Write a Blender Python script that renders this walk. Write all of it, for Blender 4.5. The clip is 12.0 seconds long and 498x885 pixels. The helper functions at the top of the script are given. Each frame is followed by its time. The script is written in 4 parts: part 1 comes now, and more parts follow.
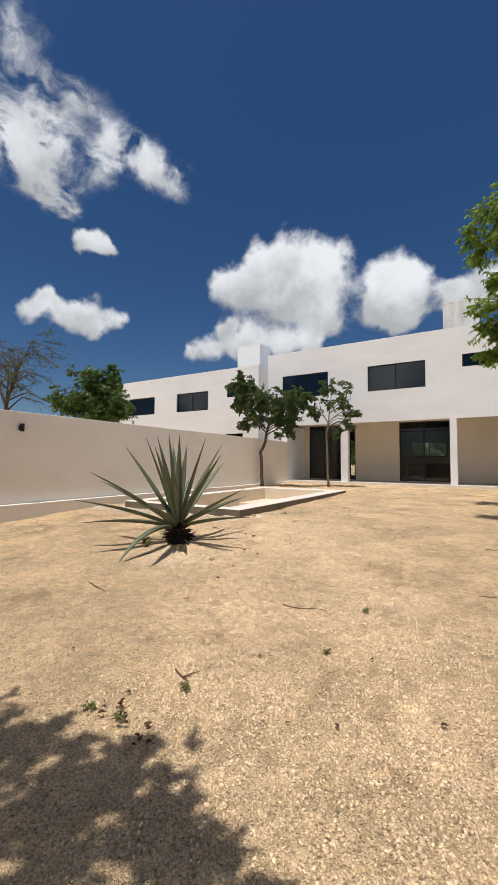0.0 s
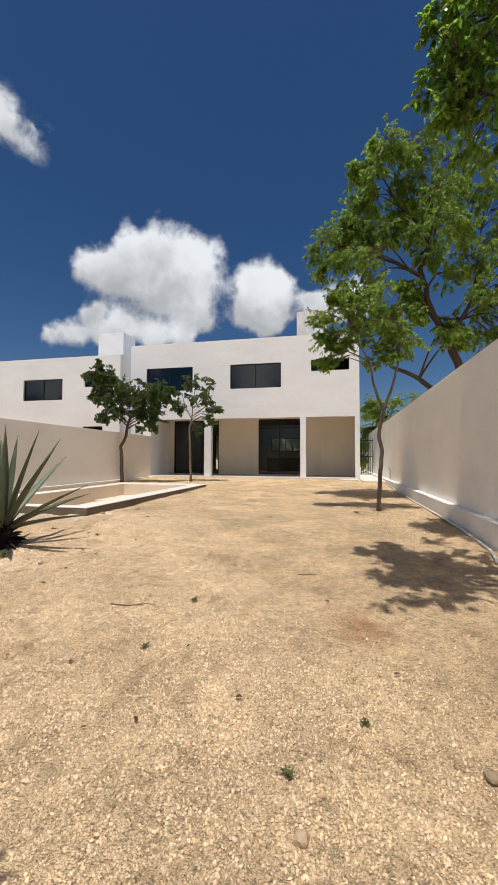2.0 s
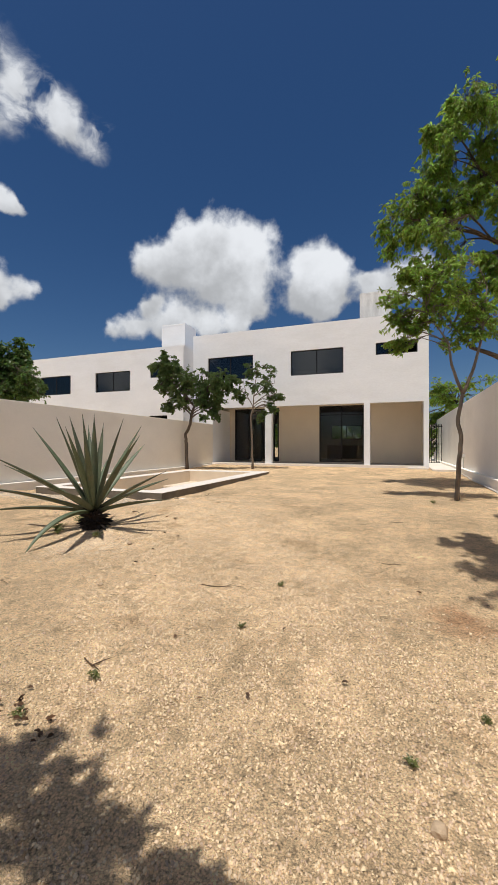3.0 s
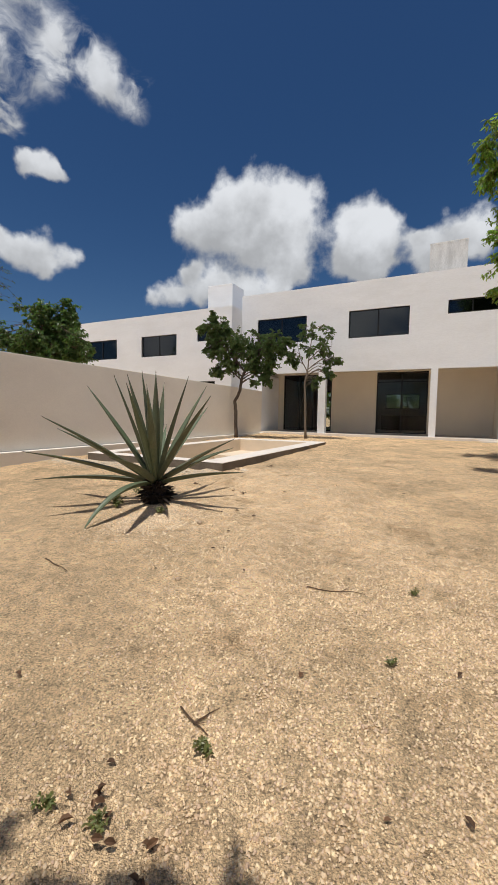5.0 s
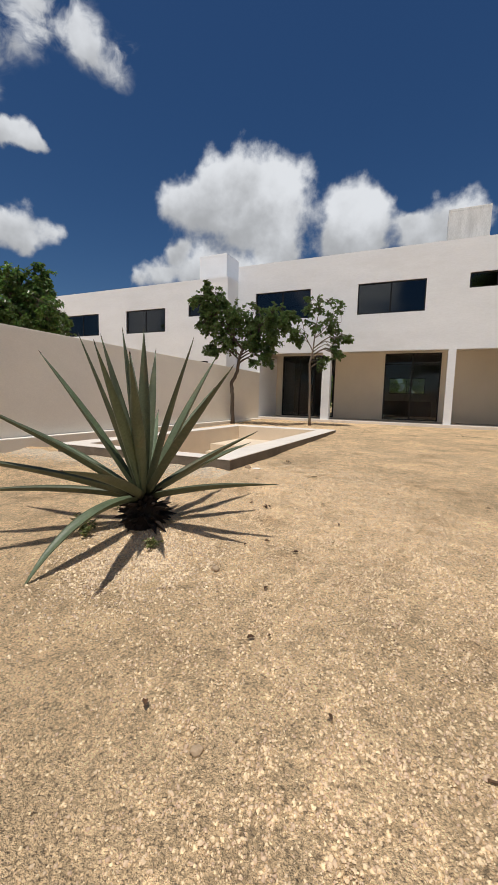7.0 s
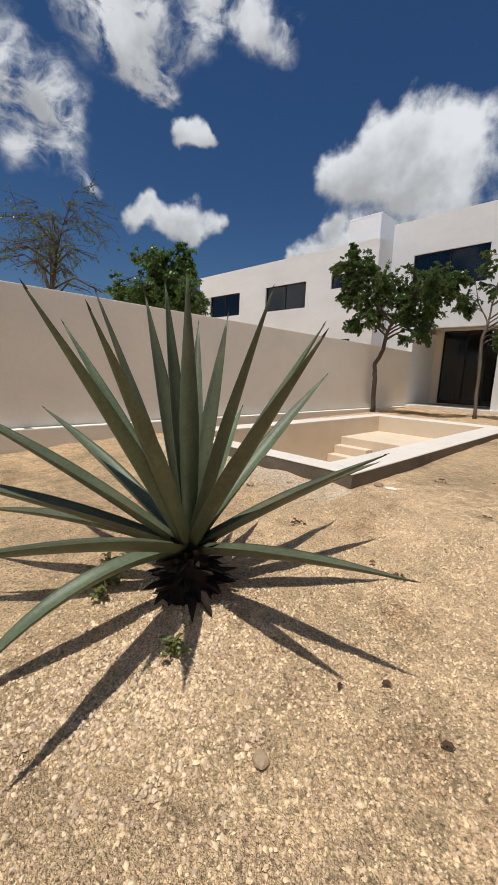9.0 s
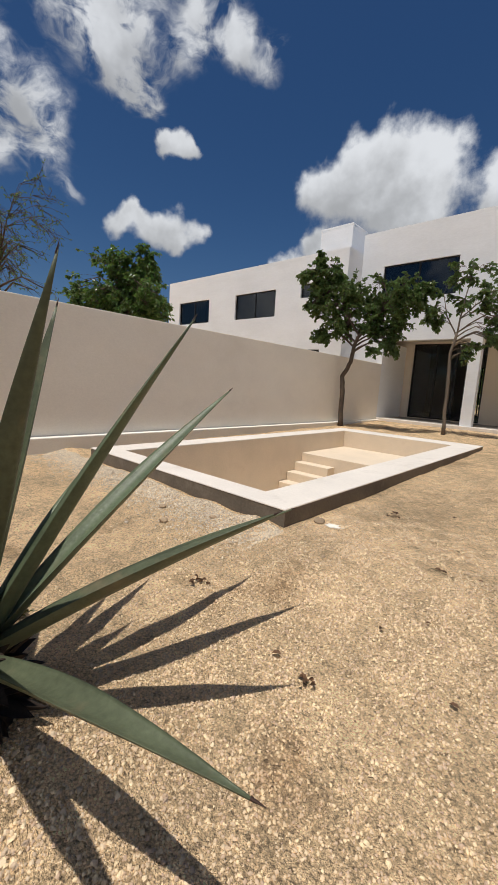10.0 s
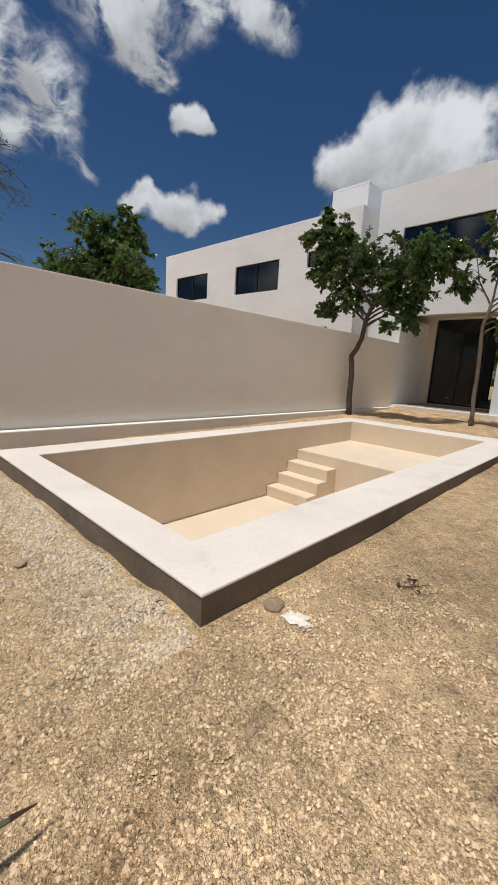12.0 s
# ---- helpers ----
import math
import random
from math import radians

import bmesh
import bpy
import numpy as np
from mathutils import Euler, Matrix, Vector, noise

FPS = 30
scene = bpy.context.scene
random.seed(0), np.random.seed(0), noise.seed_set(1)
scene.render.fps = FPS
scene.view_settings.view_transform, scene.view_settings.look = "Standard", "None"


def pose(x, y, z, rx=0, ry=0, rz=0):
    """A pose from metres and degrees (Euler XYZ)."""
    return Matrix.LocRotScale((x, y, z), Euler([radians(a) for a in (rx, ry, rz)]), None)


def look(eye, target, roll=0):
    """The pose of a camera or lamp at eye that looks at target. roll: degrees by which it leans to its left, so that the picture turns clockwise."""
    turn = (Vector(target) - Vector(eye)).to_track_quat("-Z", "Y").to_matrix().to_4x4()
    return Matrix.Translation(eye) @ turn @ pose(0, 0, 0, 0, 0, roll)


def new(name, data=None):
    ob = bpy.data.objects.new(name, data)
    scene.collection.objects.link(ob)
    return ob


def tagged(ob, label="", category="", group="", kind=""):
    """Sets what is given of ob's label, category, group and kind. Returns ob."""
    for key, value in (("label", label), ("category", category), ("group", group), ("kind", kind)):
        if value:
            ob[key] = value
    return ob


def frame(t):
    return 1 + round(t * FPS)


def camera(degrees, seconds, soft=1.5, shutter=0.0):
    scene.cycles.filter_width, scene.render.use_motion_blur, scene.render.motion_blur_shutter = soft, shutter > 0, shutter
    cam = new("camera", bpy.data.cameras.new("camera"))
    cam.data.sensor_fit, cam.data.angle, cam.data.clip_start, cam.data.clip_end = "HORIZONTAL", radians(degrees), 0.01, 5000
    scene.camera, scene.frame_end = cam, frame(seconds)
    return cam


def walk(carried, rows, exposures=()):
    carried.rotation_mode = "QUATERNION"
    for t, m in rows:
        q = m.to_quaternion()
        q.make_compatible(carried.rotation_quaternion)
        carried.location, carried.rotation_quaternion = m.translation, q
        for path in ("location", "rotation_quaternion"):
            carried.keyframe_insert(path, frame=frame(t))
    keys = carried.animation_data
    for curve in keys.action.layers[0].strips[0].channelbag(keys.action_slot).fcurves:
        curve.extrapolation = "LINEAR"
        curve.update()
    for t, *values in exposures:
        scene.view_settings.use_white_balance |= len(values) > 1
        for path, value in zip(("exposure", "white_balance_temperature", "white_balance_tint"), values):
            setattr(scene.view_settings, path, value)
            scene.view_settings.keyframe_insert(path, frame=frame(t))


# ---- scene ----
cam = camera(65.1, 12.0, 1.25)
PATH = [
    (0, (0.633, 0.28, 1.307), (-0.403, 1.987, 1.411), 0.4),
    (0.5, (0.751, 0.341, 1.321), (-0.017, 2.184, 1.43), 0.4),
    (1, (0.861, 0.407, 1.301), (0.301, 2.324, 1.406), 0.4),
    (1.5, (0.948, 0.422, 1.299), (0.513, 2.372, 1.396), 0.3),
    (2, (0.958, 0.416, 1.294), (0.526, 2.367, 1.376), 0.2),
    (2.5, (0.868, 0.399, 1.284), (0.322, 2.322, 1.338), 0.3),
    (3, (0.688, 0.348, 1.281), (-0.014, 2.22, 1.3), 0.1),
    (3.5, (0.48, 0.357, 1.244), (-0.358, 2.173, 1.232), 0.3),
    (5.5, (-0.47, 1.28, 1.206), (-1.339, 3.072, 1.023), 0.9),
    (6, (-0.766, 1.574, 1.193), (-1.601, 3.379, 0.977), 1.3),
    (6.5, (-1.019, 1.922, 1.173), (-1.826, 3.738, 0.956), 1.5),
    (8.5, (-1.768, 3.239, 1.272), (-2.928, 4.844, 0.996), 2.4),
    (9, (-1.793, 3.669, 1.276), (-3.179, 5.069, 0.937), 2.4),
    (9.5, (-1.84, 4.135, 1.3), (-3.222, 5.546, 0.987), 3.9),
    (10, (-1.904, 4.587, 1.337), (-3.224, 6.062, 1.048), 3.5),
    (10.5, (-1.978, 5.016, 1.37), (-3.254, 6.525, 1.06), 3.7),
    (11, (-2.133, 5.388, 1.383), (-3.364, 6.933, 1.076), 3.9),
    (11.5, (-2.273, 5.784, 1.38), (-3.581, 7.262, 1.053), 3.4),
    (12, (-2.545, 6.144, 1.327), (-3.907, 7.561, 0.954), 3.4),
]
walk(cam, [(t, look(eye, target, roll)) for t, eye, target, roll in PATH],
     [(0.0, -0.04), (3.5, -0.09), (6.0, -0.22), (9.0, -0.19), (12.0, -0.29)])

# ---- world, sun, exposure ----
SUN_EL, SUN_X = 77.0, -0.016
sun_dir = Vector((SUN_X, -math.cos(radians(SUN_EL)), math.sin(radians(SUN_EL)))).normalized()
sun = new("sun", bpy.data.lights.new("sun", "SUN"))
sun.data.energy, sun.data.angle, sun.data.color = 4.2, radians(0.53), (1.0, 0.955, 0.88)
sun.matrix_world = look(sun_dir * 50, (0, 0, 0))

# clouds: direction and angular radius of each puff
CUMULUS = [(-0.519, 0.75, 0.41, 0.055), (-0.449, 0.77, 0.453, 0.062), (-0.376, 0.8, 0.467, 0.07), (-0.302, 0.839, 0.453, 0.06), (-0.434, 0.808, 0.398, 0.07),
           (-0.344, 0.859, 0.378, 0.066), (-0.324, 0.884, 0.338, 0.037),
           (-0.172, 0.893, 0.418, 0.066), (-0.212, 0.91, 0.362, 0.058), (-0.122, 0.917, 0.38, 0.045), (-0.159, 0.929, 0.335, 0.036)]
CUMULUS += [(-0.617, 0.743, 0.259, 0.032), (-0.57, 0.775, 0.275, 0.04), (-0.506, 0.809, 0.298, 0.05), (-0.433, 0.851, 0.297, 0.05), (-0.362, 0.887, 0.286, 0.042),
            (-0.54, 0.772, 0.334, 0.024), (0.007, 0.924, 0.381, 0.051), (-0.043, 0.939, 0.341, 0.042), (0.061, 0.931, 0.359, 0.05), (-0.062, 0.925, 0.374, 0.018)]
CUMULUS += [(-0.706, 0.523, 0.478, 0.03), (-0.725, 0.503, 0.47, 0.024), (-0.688, 0.552, 0.471, 0.024), (-0.833, 0.456, 0.314, 0.037), (-0.798, 0.504, 0.331, 0.041),
            (-0.763, 0.554, 0.332, 0.042), (-0.727, 0.605, 0.324, 0.028), (-0.765, 0.572, 0.298, 0.027), (-0.802, 0.479, 0.358, 0.022)]
VEIL = [(-0.758, 0.293, 0.582, 0.045), (-0.735, 0.348, 0.582, 0.06), (-0.719, 0.402, 0.567, 0.056), (-0.712, 0.449, 0.54, 0.042), (-0.712, 0.473, 0.519, 0.026),
        (-0.682, 0.403, 0.61, 0.05), (-0.619, 0.497, 0.608, 0.042), (-0.575, 0.549, 0.606, 0.036), (-0.544, 0.607, 0.58, 0.028), (-0.519, 0.606, 0.602, 0.024)]
VEIL += [(-0.64, 0.311, 0.702, 0.051), (-0.671, 0.363, 0.647, 0.062), (-0.616, 0.413, 0.671, 0.047), (-0.598, 0.488, 0.635, 0.046), (-0.567, 0.565, 0.599, 0.042), (-0.658, 0.484, 0.576, 0.04), (-0.731, 0.379, 0.568, 0.05), (-0.729, 0.434, 0.53, 0.04)]
VEIL += [(-0.839, 0.22, 0.498, 0.055), (-0.832, 0.269, 0.485, 0.057), (-0.826, 0.313, 0.468, 0.044), (-0.865, 0.239, 0.441, 0.05), (-0.83, 0.334, 0.447, 0.026),
         (-0.853, 0.331, 0.405, 0.04), (-0.866, 0.285, 0.411, 0.034), (-0.856, 0.364, 0.367, 0.02), (-0.889, 0.243, 0.388, 0.035), (-0.80, 0.15, 0.58, 0.08)]

world = bpy.data.worlds.new("sky")
scene.world = world
world.use_nodes = True
wt = world.node_tree
wt.nodes.clear()


def wnode(kind, **kw):
    n = wt.nodes.new(kind)
    for key, value in kw.items():
        if key == "op":
            n.operation = value
        elif key == "ins":
            for slot, v in value.items():
                if hasattr(v, "is_output"):
                    wt.links.new(v, n.inputs[slot])
                else:
                    n.inputs[slot].default_value = v
    return n


sky = wnode("ShaderNodeTexSky")
sky.sky_type, sky.sun_disc = "NISHITA", False
sky.sun_elevation, sky.sun_rotation = radians(SUN_EL), radians(180)
sky.altitude, sky.air_density, sky.dust_density, sky.ozone_density = 0, 0.9, 0.5, 3.0
coord = wnode("ShaderNodeTexCoord").outputs["Generated"]
n1 = wnode("ShaderNodeTexNoise", ins={"Vector": coord, "Scale": 9.0, "Detail": 3.0, "Roughness": 0.55})
n2 = wnode("ShaderNodeTexNoise", ins={"Vector": coord, "Scale": 34.0, "Detail": 5.0, "Roughness": 0.6})
w1 = wnode("ShaderNodeVectorMath", op="MULTIPLY_ADD", ins={0: n1.outputs["Color"], 1: (0.085, 0.085, 0.085), 2: coord}).outputs[0]
w2 = wnode("ShaderNodeVectorMath", op="MULTIPLY_ADD", ins={0: n2.outputs["Color"], 1: (0.016, 0.016, 0.016), 2: w1}).outputs[0]
warped = wnode("ShaderNodeVectorMath", op="SUBTRACT", ins={0: w2, 1: (0.0505, 0.0505, 0.0505)}).outputs[0]


def puffs(spots):
    """Thickness of the merged puffs, and their height weighted by it."""
    thick, high = 0.0, 0.0
    for x, y, z, r in spots:
        far = wnode("ShaderNodeVectorMath", op="DISTANCE", ins={0: warped, 1: (x, y, z)}).outputs["Value"]
        near = wnode("ShaderNodeMath", op="MULTIPLY", ins={0: far, 1: 1.0 / r}).outputs[0]
        near = wnode("ShaderNodeMath", op="MULTIPLY", ins={0: near, 1: near}).outputs[0]
        lump = wnode("ShaderNodeMath", op="POWER", ins={0: 0.3, 1: near}).outputs[0]
        thick = wnode("ShaderNodeMath", op="ADD", ins={0: lump, 1: thick}).outputs[0]
        high = wnode("ShaderNodeMath", op="MULTIPLY_ADD", ins={0: lump, 1: z, 2: high}).outputs[0]
    return thick, high


def ramp(value, lo, hi, a=0.0, b=1.0):
    n = wnode("ShaderNodeMapRange", ins={"Value": value, "From Min": lo, "From Max": hi, "To Min": a, "To Max": b})
    n.interpolation_type = "SMOOTHSTEP"
    return n.outputs["Result"]


(heap, heap_high), (veil, veil_high) = puffs(CUMULUS), puffs(VEIL)
whole = wnode("ShaderNodeMath", op="ADD", ins={0: heap, 1: veil}).outputs[0]
level = wnode("ShaderNodeMath", op="ADD", ins={0: heap_high, 1: veil_high}).outputs[0]
middle = wnode("ShaderNodeMath", op="DIVIDE", ins={0: level, 1: whole}).outputs[0]
fray = wnode("ShaderNodeTexNoise", ins={"Vector": coord, "Scale": 20.0, "Detail": 6.0, "Roughness": 0.6}).outputs["Fac"]
wisp_at = wnode("ShaderNodeVectorMath", op="MULTIPLY", ins={0: w1, 1: (11.0, 13.0, 21.0)}).outputs[0]
wisp = wnode("ShaderNodeTexNoise", ins={"Vector": wisp_at, "Scale": 1.0, "Detail": 6.0, "Roughness": 0.6}).outputs["Fac"]
heap_f = wnode("ShaderNodeMath", op="MULTIPLY_ADD", ins={0: fray, 1: 1.0, 2: heap}).outputs[0]
strand = wnode("ShaderNodeMath", op="MULTIPLY_ADD", ins={0: wisp, 1: 4.6, 2: -1.45}).outputs[0]
veil_f = wnode("ShaderNodeMath", op="MULTIPLY", ins={0: strand, 1: veil}).outputs[0]
cover = wnode("ShaderNodeMath", op="MAXIMUM", ins={0: ramp(heap_f, 0.86, 1.4), 1: ramp(veil_f, 0.25, 1.9, 0.0, 0.95)}).outputs[0]
# unseen broken cumulus added behind the walker to raise the fill light
facing = wnode("ShaderNodeVectorMath", op="DOT_PRODUCT", ins={0: coord, 1: (0.2, -1.0, 0.0)}).outputs["Value"]
field = wnode("ShaderNodeTexNoise", ins={"Vector": coord, "Scale": 4.5, "Detail": 6.0, "Roughness": 0.55}).outputs["Fac"]
fill_cover = wnode("ShaderNodeMath", op="MULTIPLY", ins={0: ramp(field, 0.46, 0.6), 1: ramp(facing, 0.0, 0.35)}).outputs[0]
cover = wnode("ShaderNodeMath", op="MAXIMUM", ins={0: cover, 1: fill_cover}).outputs[0]
folds = wnode("ShaderNodeTexNoise", ins={"Vector": coord, "Scale": 12.0, "Detail": 4.0, "Roughness": 0.55}).outputs["Fac"]
up = wnode("ShaderNodeSeparateXYZ", ins={0: coord}).outputs[2]
rise = wnode("ShaderNodeMath", op="SUBTRACT", ins={0: up, 1: middle}).outputs[0]
body = wnode("ShaderNodeMath", op="MULTIPLY_ADD", ins={0: rise, 1: 9.0, 2: folds}).outputs[0]
bright = ramp(body, 0.1, 0.85, 5.2, 9.9)
tone = wnode("ShaderNodeVectorMath", op="SCALE", ins={0: (0.955, 0.985, 1.03), "Scale": bright}).outputs[0]
deep = wnode("ShaderNodeHueSaturation", ins={"Hue": 0.5045, "Saturation": 1.26, "Value": 0.68, "Color": sky.outputs[0]}).outputs[0]
mixed = wnode("ShaderNodeMix")
mixed.data_type = "RGBA"
wt.links.new(cover, mixed.inputs[0])
wt.links.new(deep, mixed.inputs[6])
wt.links.new(tone, mixed.inputs[7])
background = wnode("ShaderNodeBackground", ins={"Color": mixed.outputs[2], "Strength": 0.09})
wt.links.new(background.outputs[0], wnode("ShaderNodeOutputWorld").inputs[0])


# ---- materials ----
def material(name, colour, rough=0.7, var=0.12, scale=3.0, fine=60.0, bump=0.2, bump_scale=40.0, stretch=(1, 1, 1), metal=0.0,
             stain=None, stain_scale=0.6, stain_from=0.55, per=None, spread=0.25, spec=0.4, hue=None, bump_dist=0.01):
    """A surface with two scales of tone, an optional stain colour, and relief; per: variation by 'island' or 'object'."""
    m = bpy.data.materials.new(name)
    m.use_nodes = True
    nt = m.node_tree
    p = nt.nodes["Principled BSDF"]
    pos = nt.nodes.new("ShaderNodeNewGeometry").outputs["Position"]
    mp = nt.nodes.new("ShaderNodeMapping")
    mp.inputs["Scale"].default_value = stretch
    nt.links.new(pos, mp.inputs["Vector"])

    def tex(s, detail=4.0, r=0.6):
        n = nt.nodes.new("ShaderNodeTexNoise")
        n.inputs["Scale"].default_value, n.inputs["Detail"].default_value, n.inputs["Roughness"].default_value = s, detail, r
        nt.links.new(mp.outputs[0], n.inputs["Vector"])
        return n.outputs["Fac"]

    def rng(v, a, b, lo=0.3, hi=0.7):
        n = nt.nodes.new("ShaderNodeMapRange")
        for key, value in (("From Min", lo), ("From Max", hi), ("To Min", a), ("To Max", b)):
            n.inputs[key].default_value = value
        nt.links.new(v, n.inputs["Value"])
        return n.outputs["Result"]

    def mul(a, b):
        n = nt.nodes.new("ShaderNodeMath")
        n.operation = "MULTIPLY"
        nt.links.new(a, n.inputs[0])
        nt.links.new(b, n.inputs[1])
        return n.outputs[0]

    value = mul(rng(tex(scale), 1 - var, 1 + var), rng(tex(fine, 3.0), 1 - var * 0.8, 1 + var * 0.8))
    if per:
        if per == "island":
            rand = nt.nodes["Geometry"].outputs["Random Per Island"] if "Geometry" in nt.nodes else None
        else:
            rand = nt.nodes.new("ShaderNodeObjectInfo").outputs["Random"]
        value = mul(value, rng(rand, 1 - spread, 1 + spread, 0.0, 1.0))
    hs = nt.nodes.new("ShaderNodeHueSaturation")
    hs.inputs["Color"].default_value = (*colour, 1)
    nt.links.new(value, hs.inputs["Value"])
    if per and hue:
        nt.links.new(rng(rand, 0.5 - hue, 0.5 + hue, 0.0, 1.0), hs.inputs["Hue"])
    out = hs.outputs[0]
    if stain:
        mx = nt.nodes.new("ShaderNodeMix")
        mx.data_type = "RGBA"
        nt.links.new(rng(tex(stain_scale, 5.0, 0.65), 0.0, 1.0, stain_from, stain_from + 0.2), mx.inputs[0])
        nt.links.new(out, mx.inputs[6])
        mx.inputs[7].default_value = (*stain, 1)
        out = mx.outputs[2]
    nt.links.new(out, p.inputs["Base Color"])
    p.inputs["Roughness"].default_value, p.inputs["Metallic"].default_value = rough, metal
    p.inputs["Specular IOR Level"].default_value = spec
    if bump:
        b = nt.nodes.new("ShaderNodeBump")
        b.inputs["Strength"].default_value, b.inputs["Distance"].default_value = bump, bump_dist
        nt.links.new(tex(bump_scale, 5.0, 0.65), b.inputs["Height"])
        nt.links.new(b.outputs[0], p.inputs["Normal"])
    return m


def foliage(name, colour, spread=0.35, glow=0.35, rough=0.42, hue=0.03, lift=1.9):
    """Leaves: a glossy face and light through the blade, each leaf of its own tone."""
    m = material(name, colour, rough=rough, var=0.1, scale=2.0, fine=30.0, bump=0, per="island", spread=spread, hue=hue, spec=0.5)
    nt = m.node_tree
    p = nt.nodes["Principled BSDF"]
    tr = nt.nodes.new("ShaderNodeBsdfTranslucent")
    link = p.inputs["Base Color"].links[0].from_socket
    hs = nt.nodes.new("ShaderNodeHueSaturation")
    hs.inputs["Hue"].default_value, hs.inputs["Saturation"].default_value, hs.inputs["Value"].default_value = 0.485, 1.05, lift
    nt.links.new(link, hs.inputs["Color"])
    nt.links.new(hs.outputs[0], tr.inputs["Color"])
    mx = nt.nodes.new("ShaderNodeMixShader")
    mx.inputs[0].default_value = glow
    nt.links.new(p.outputs[0], mx.inputs[1])
    nt.links.new(tr.outputs[0], mx.inputs[2])
    nt.links.new(mx.outputs[0], nt.nodes["Material Output"].inputs["Surface"])
    return m


def glass(name, tint, ior=1.45):
    """A tinted pane: light passes darkened, gloss by Fresnel."""
    m = bpy.data.materials.new(name)
    m.use_nodes = True
    nt = m.node_tree
    nt.nodes.remove(nt.nodes["Principled BSDF"])
    a, b = nt.nodes.new("ShaderNodeBsdfTransparent"), nt.nodes.new("ShaderNodeBsdfGlossy")
    a.inputs["Color"].default_value = (*tint, 1)
    b.inputs["Roughness"].default_value, b.inputs["Color"].default_value = 0.02, (0.6, 0.61, 0.62, 1)
    f, mx = nt.nodes.new("ShaderNodeFresnel"), nt.nodes.new("ShaderNodeMixShader")
    f.inputs["IOR"].default_value = ior
    nt.links.new(f.outputs[0], mx.inputs[0])
    nt.links.new(a.outputs[0], mx.inputs[1])
    nt.links.new(b.outputs[0], mx.inputs[2])
    nt.links.new(mx.outputs[0], nt.nodes["Material Output"].inputs["Surface"])
    return m


M_FACADE = material("white_facade_plaster", (0.81, 0.83, 0.865), 0.85, 0.035, 0.9, 18.0, 0.3, 3.2, (0.6, 0.6, 1.7), bump_dist=0.014,
                    stain=(0.745, 0.76, 0.785), stain_scale=0.5, stain_from=0.52)
M_WALL = material("cream_wall_paint", (0.83, 0.785, 0.71), 0.8, 0.04, 0.7, 30.0, 0.25, 9.0, (1, 1, 1.6), bump_dist=0.006,
                  stain=(0.765, 0.715, 0.635), stain_scale=0.4, stain_from=0.55)
# lighter copy of the cream paint, for the brighter light on the right wall
M_WALL_LIT = material("cream_wall_paint_lit", (0.90, 0.865, 0.80), 0.8, 0.04, 0.7, 30.0, 0.25, 9.0, (1, 1, 1.6), bump_dist=0.006,
                   stain=(0.80, 0.765, 0.71), stain_scale=0.4, stain_from=0.55)
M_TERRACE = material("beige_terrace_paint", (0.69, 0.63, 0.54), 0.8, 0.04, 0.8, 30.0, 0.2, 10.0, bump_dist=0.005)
M_POOL = material("cream_pool_plaster", (0.73, 0.61, 0.47), 0.6, 0.06, 1.6, 40.0, 0.15, 14.0, bump_dist=0.004,
                  stain=(0.62, 0.50, 0.36), stain_scale=1.6, stain_from=0.6)
M_COPING = material("white_coping_cement", (0.75, 0.69, 0.625), 0.6, 0.06, 1.4, 50.0, 0.12, 20.0, bump_dist=0.004,
                    stain=(0.60, 0.54, 0.48), stain_scale=2.2, stain_from=0.57)
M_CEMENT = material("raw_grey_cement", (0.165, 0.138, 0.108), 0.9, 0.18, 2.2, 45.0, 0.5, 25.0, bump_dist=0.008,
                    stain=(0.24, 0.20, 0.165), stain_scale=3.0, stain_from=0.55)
M_SLAB = material("grey_terrace_floor", (0.34, 0.31, 0.28), 0.55, 0.08, 1.5, 50.0, 0.1, 30.0, bump_dist=0.003)
M_ROOF = material("grey_weathered_tank_plaster", (0.66, 0.66, 0.655), 0.9, 0.18, 1.5, 20.0, 0.4, 10.0, (2.5, 2.5, 0.5))
M_INTERIOR = material("grey_interior_paint", (0.38, 0.36, 0.34), 0.8, 0.03, 1.0, 30.0, 0.1, 20.0)
M_FRAME = material("black_aluminium", (0.012, 0.012, 0.013), 0.4, 0.1, 5.0, 80.0, 0.0, metal=0.3)
M_COUNTER = material("dark_wood_cabinet", (0.06, 0.045, 0.035), 0.5, 0.15, 4.0, 30.0, 0.1, 40.0, (1, 1, 0.2))
M_GLASS = glass("tinted_glass", (0.30, 0.34, 0.36), 1.85)
M_CLEAR = glass("clear_glass", (0.74, 0.76, 0.75), 1.5)
M_BARK = material("grey_brown_bark", (0.085, 0.062, 0.046), 0.9, 0.25, 9.0, 60.0, 0.8, 35.0, (1, 1, 0.35))
M_BARK_PALE = material("pale_bark", (0.17, 0.135, 0.105), 0.9, 0.22, 9.0, 60.0, 0.7, 35.0, (1, 1, 0.35))
M_LEAF = foliage("deep_green_leaf", (0.086, 0.13, 0.042), rough=0.24, glow=0.38)
M_LEAF_LIGHT = foliage("light_green_leaf", (0.135, 0.205, 0.042), glow=0.62, lift=2.5)
M_LEAF_MID = foliage("mid_green_leaf", (0.11, 0.18, 0.035), glow=0.58, lift=2.7, rough=0.24)
M_WEED = foliage("weed_leaf", (0.15, 0.165, 0.055))
M_LEAF_BUSH = foliage("bush_green_leaf", (0.072, 0.124, 0.032), glow=0.42, lift=2.0, rough=0.3)
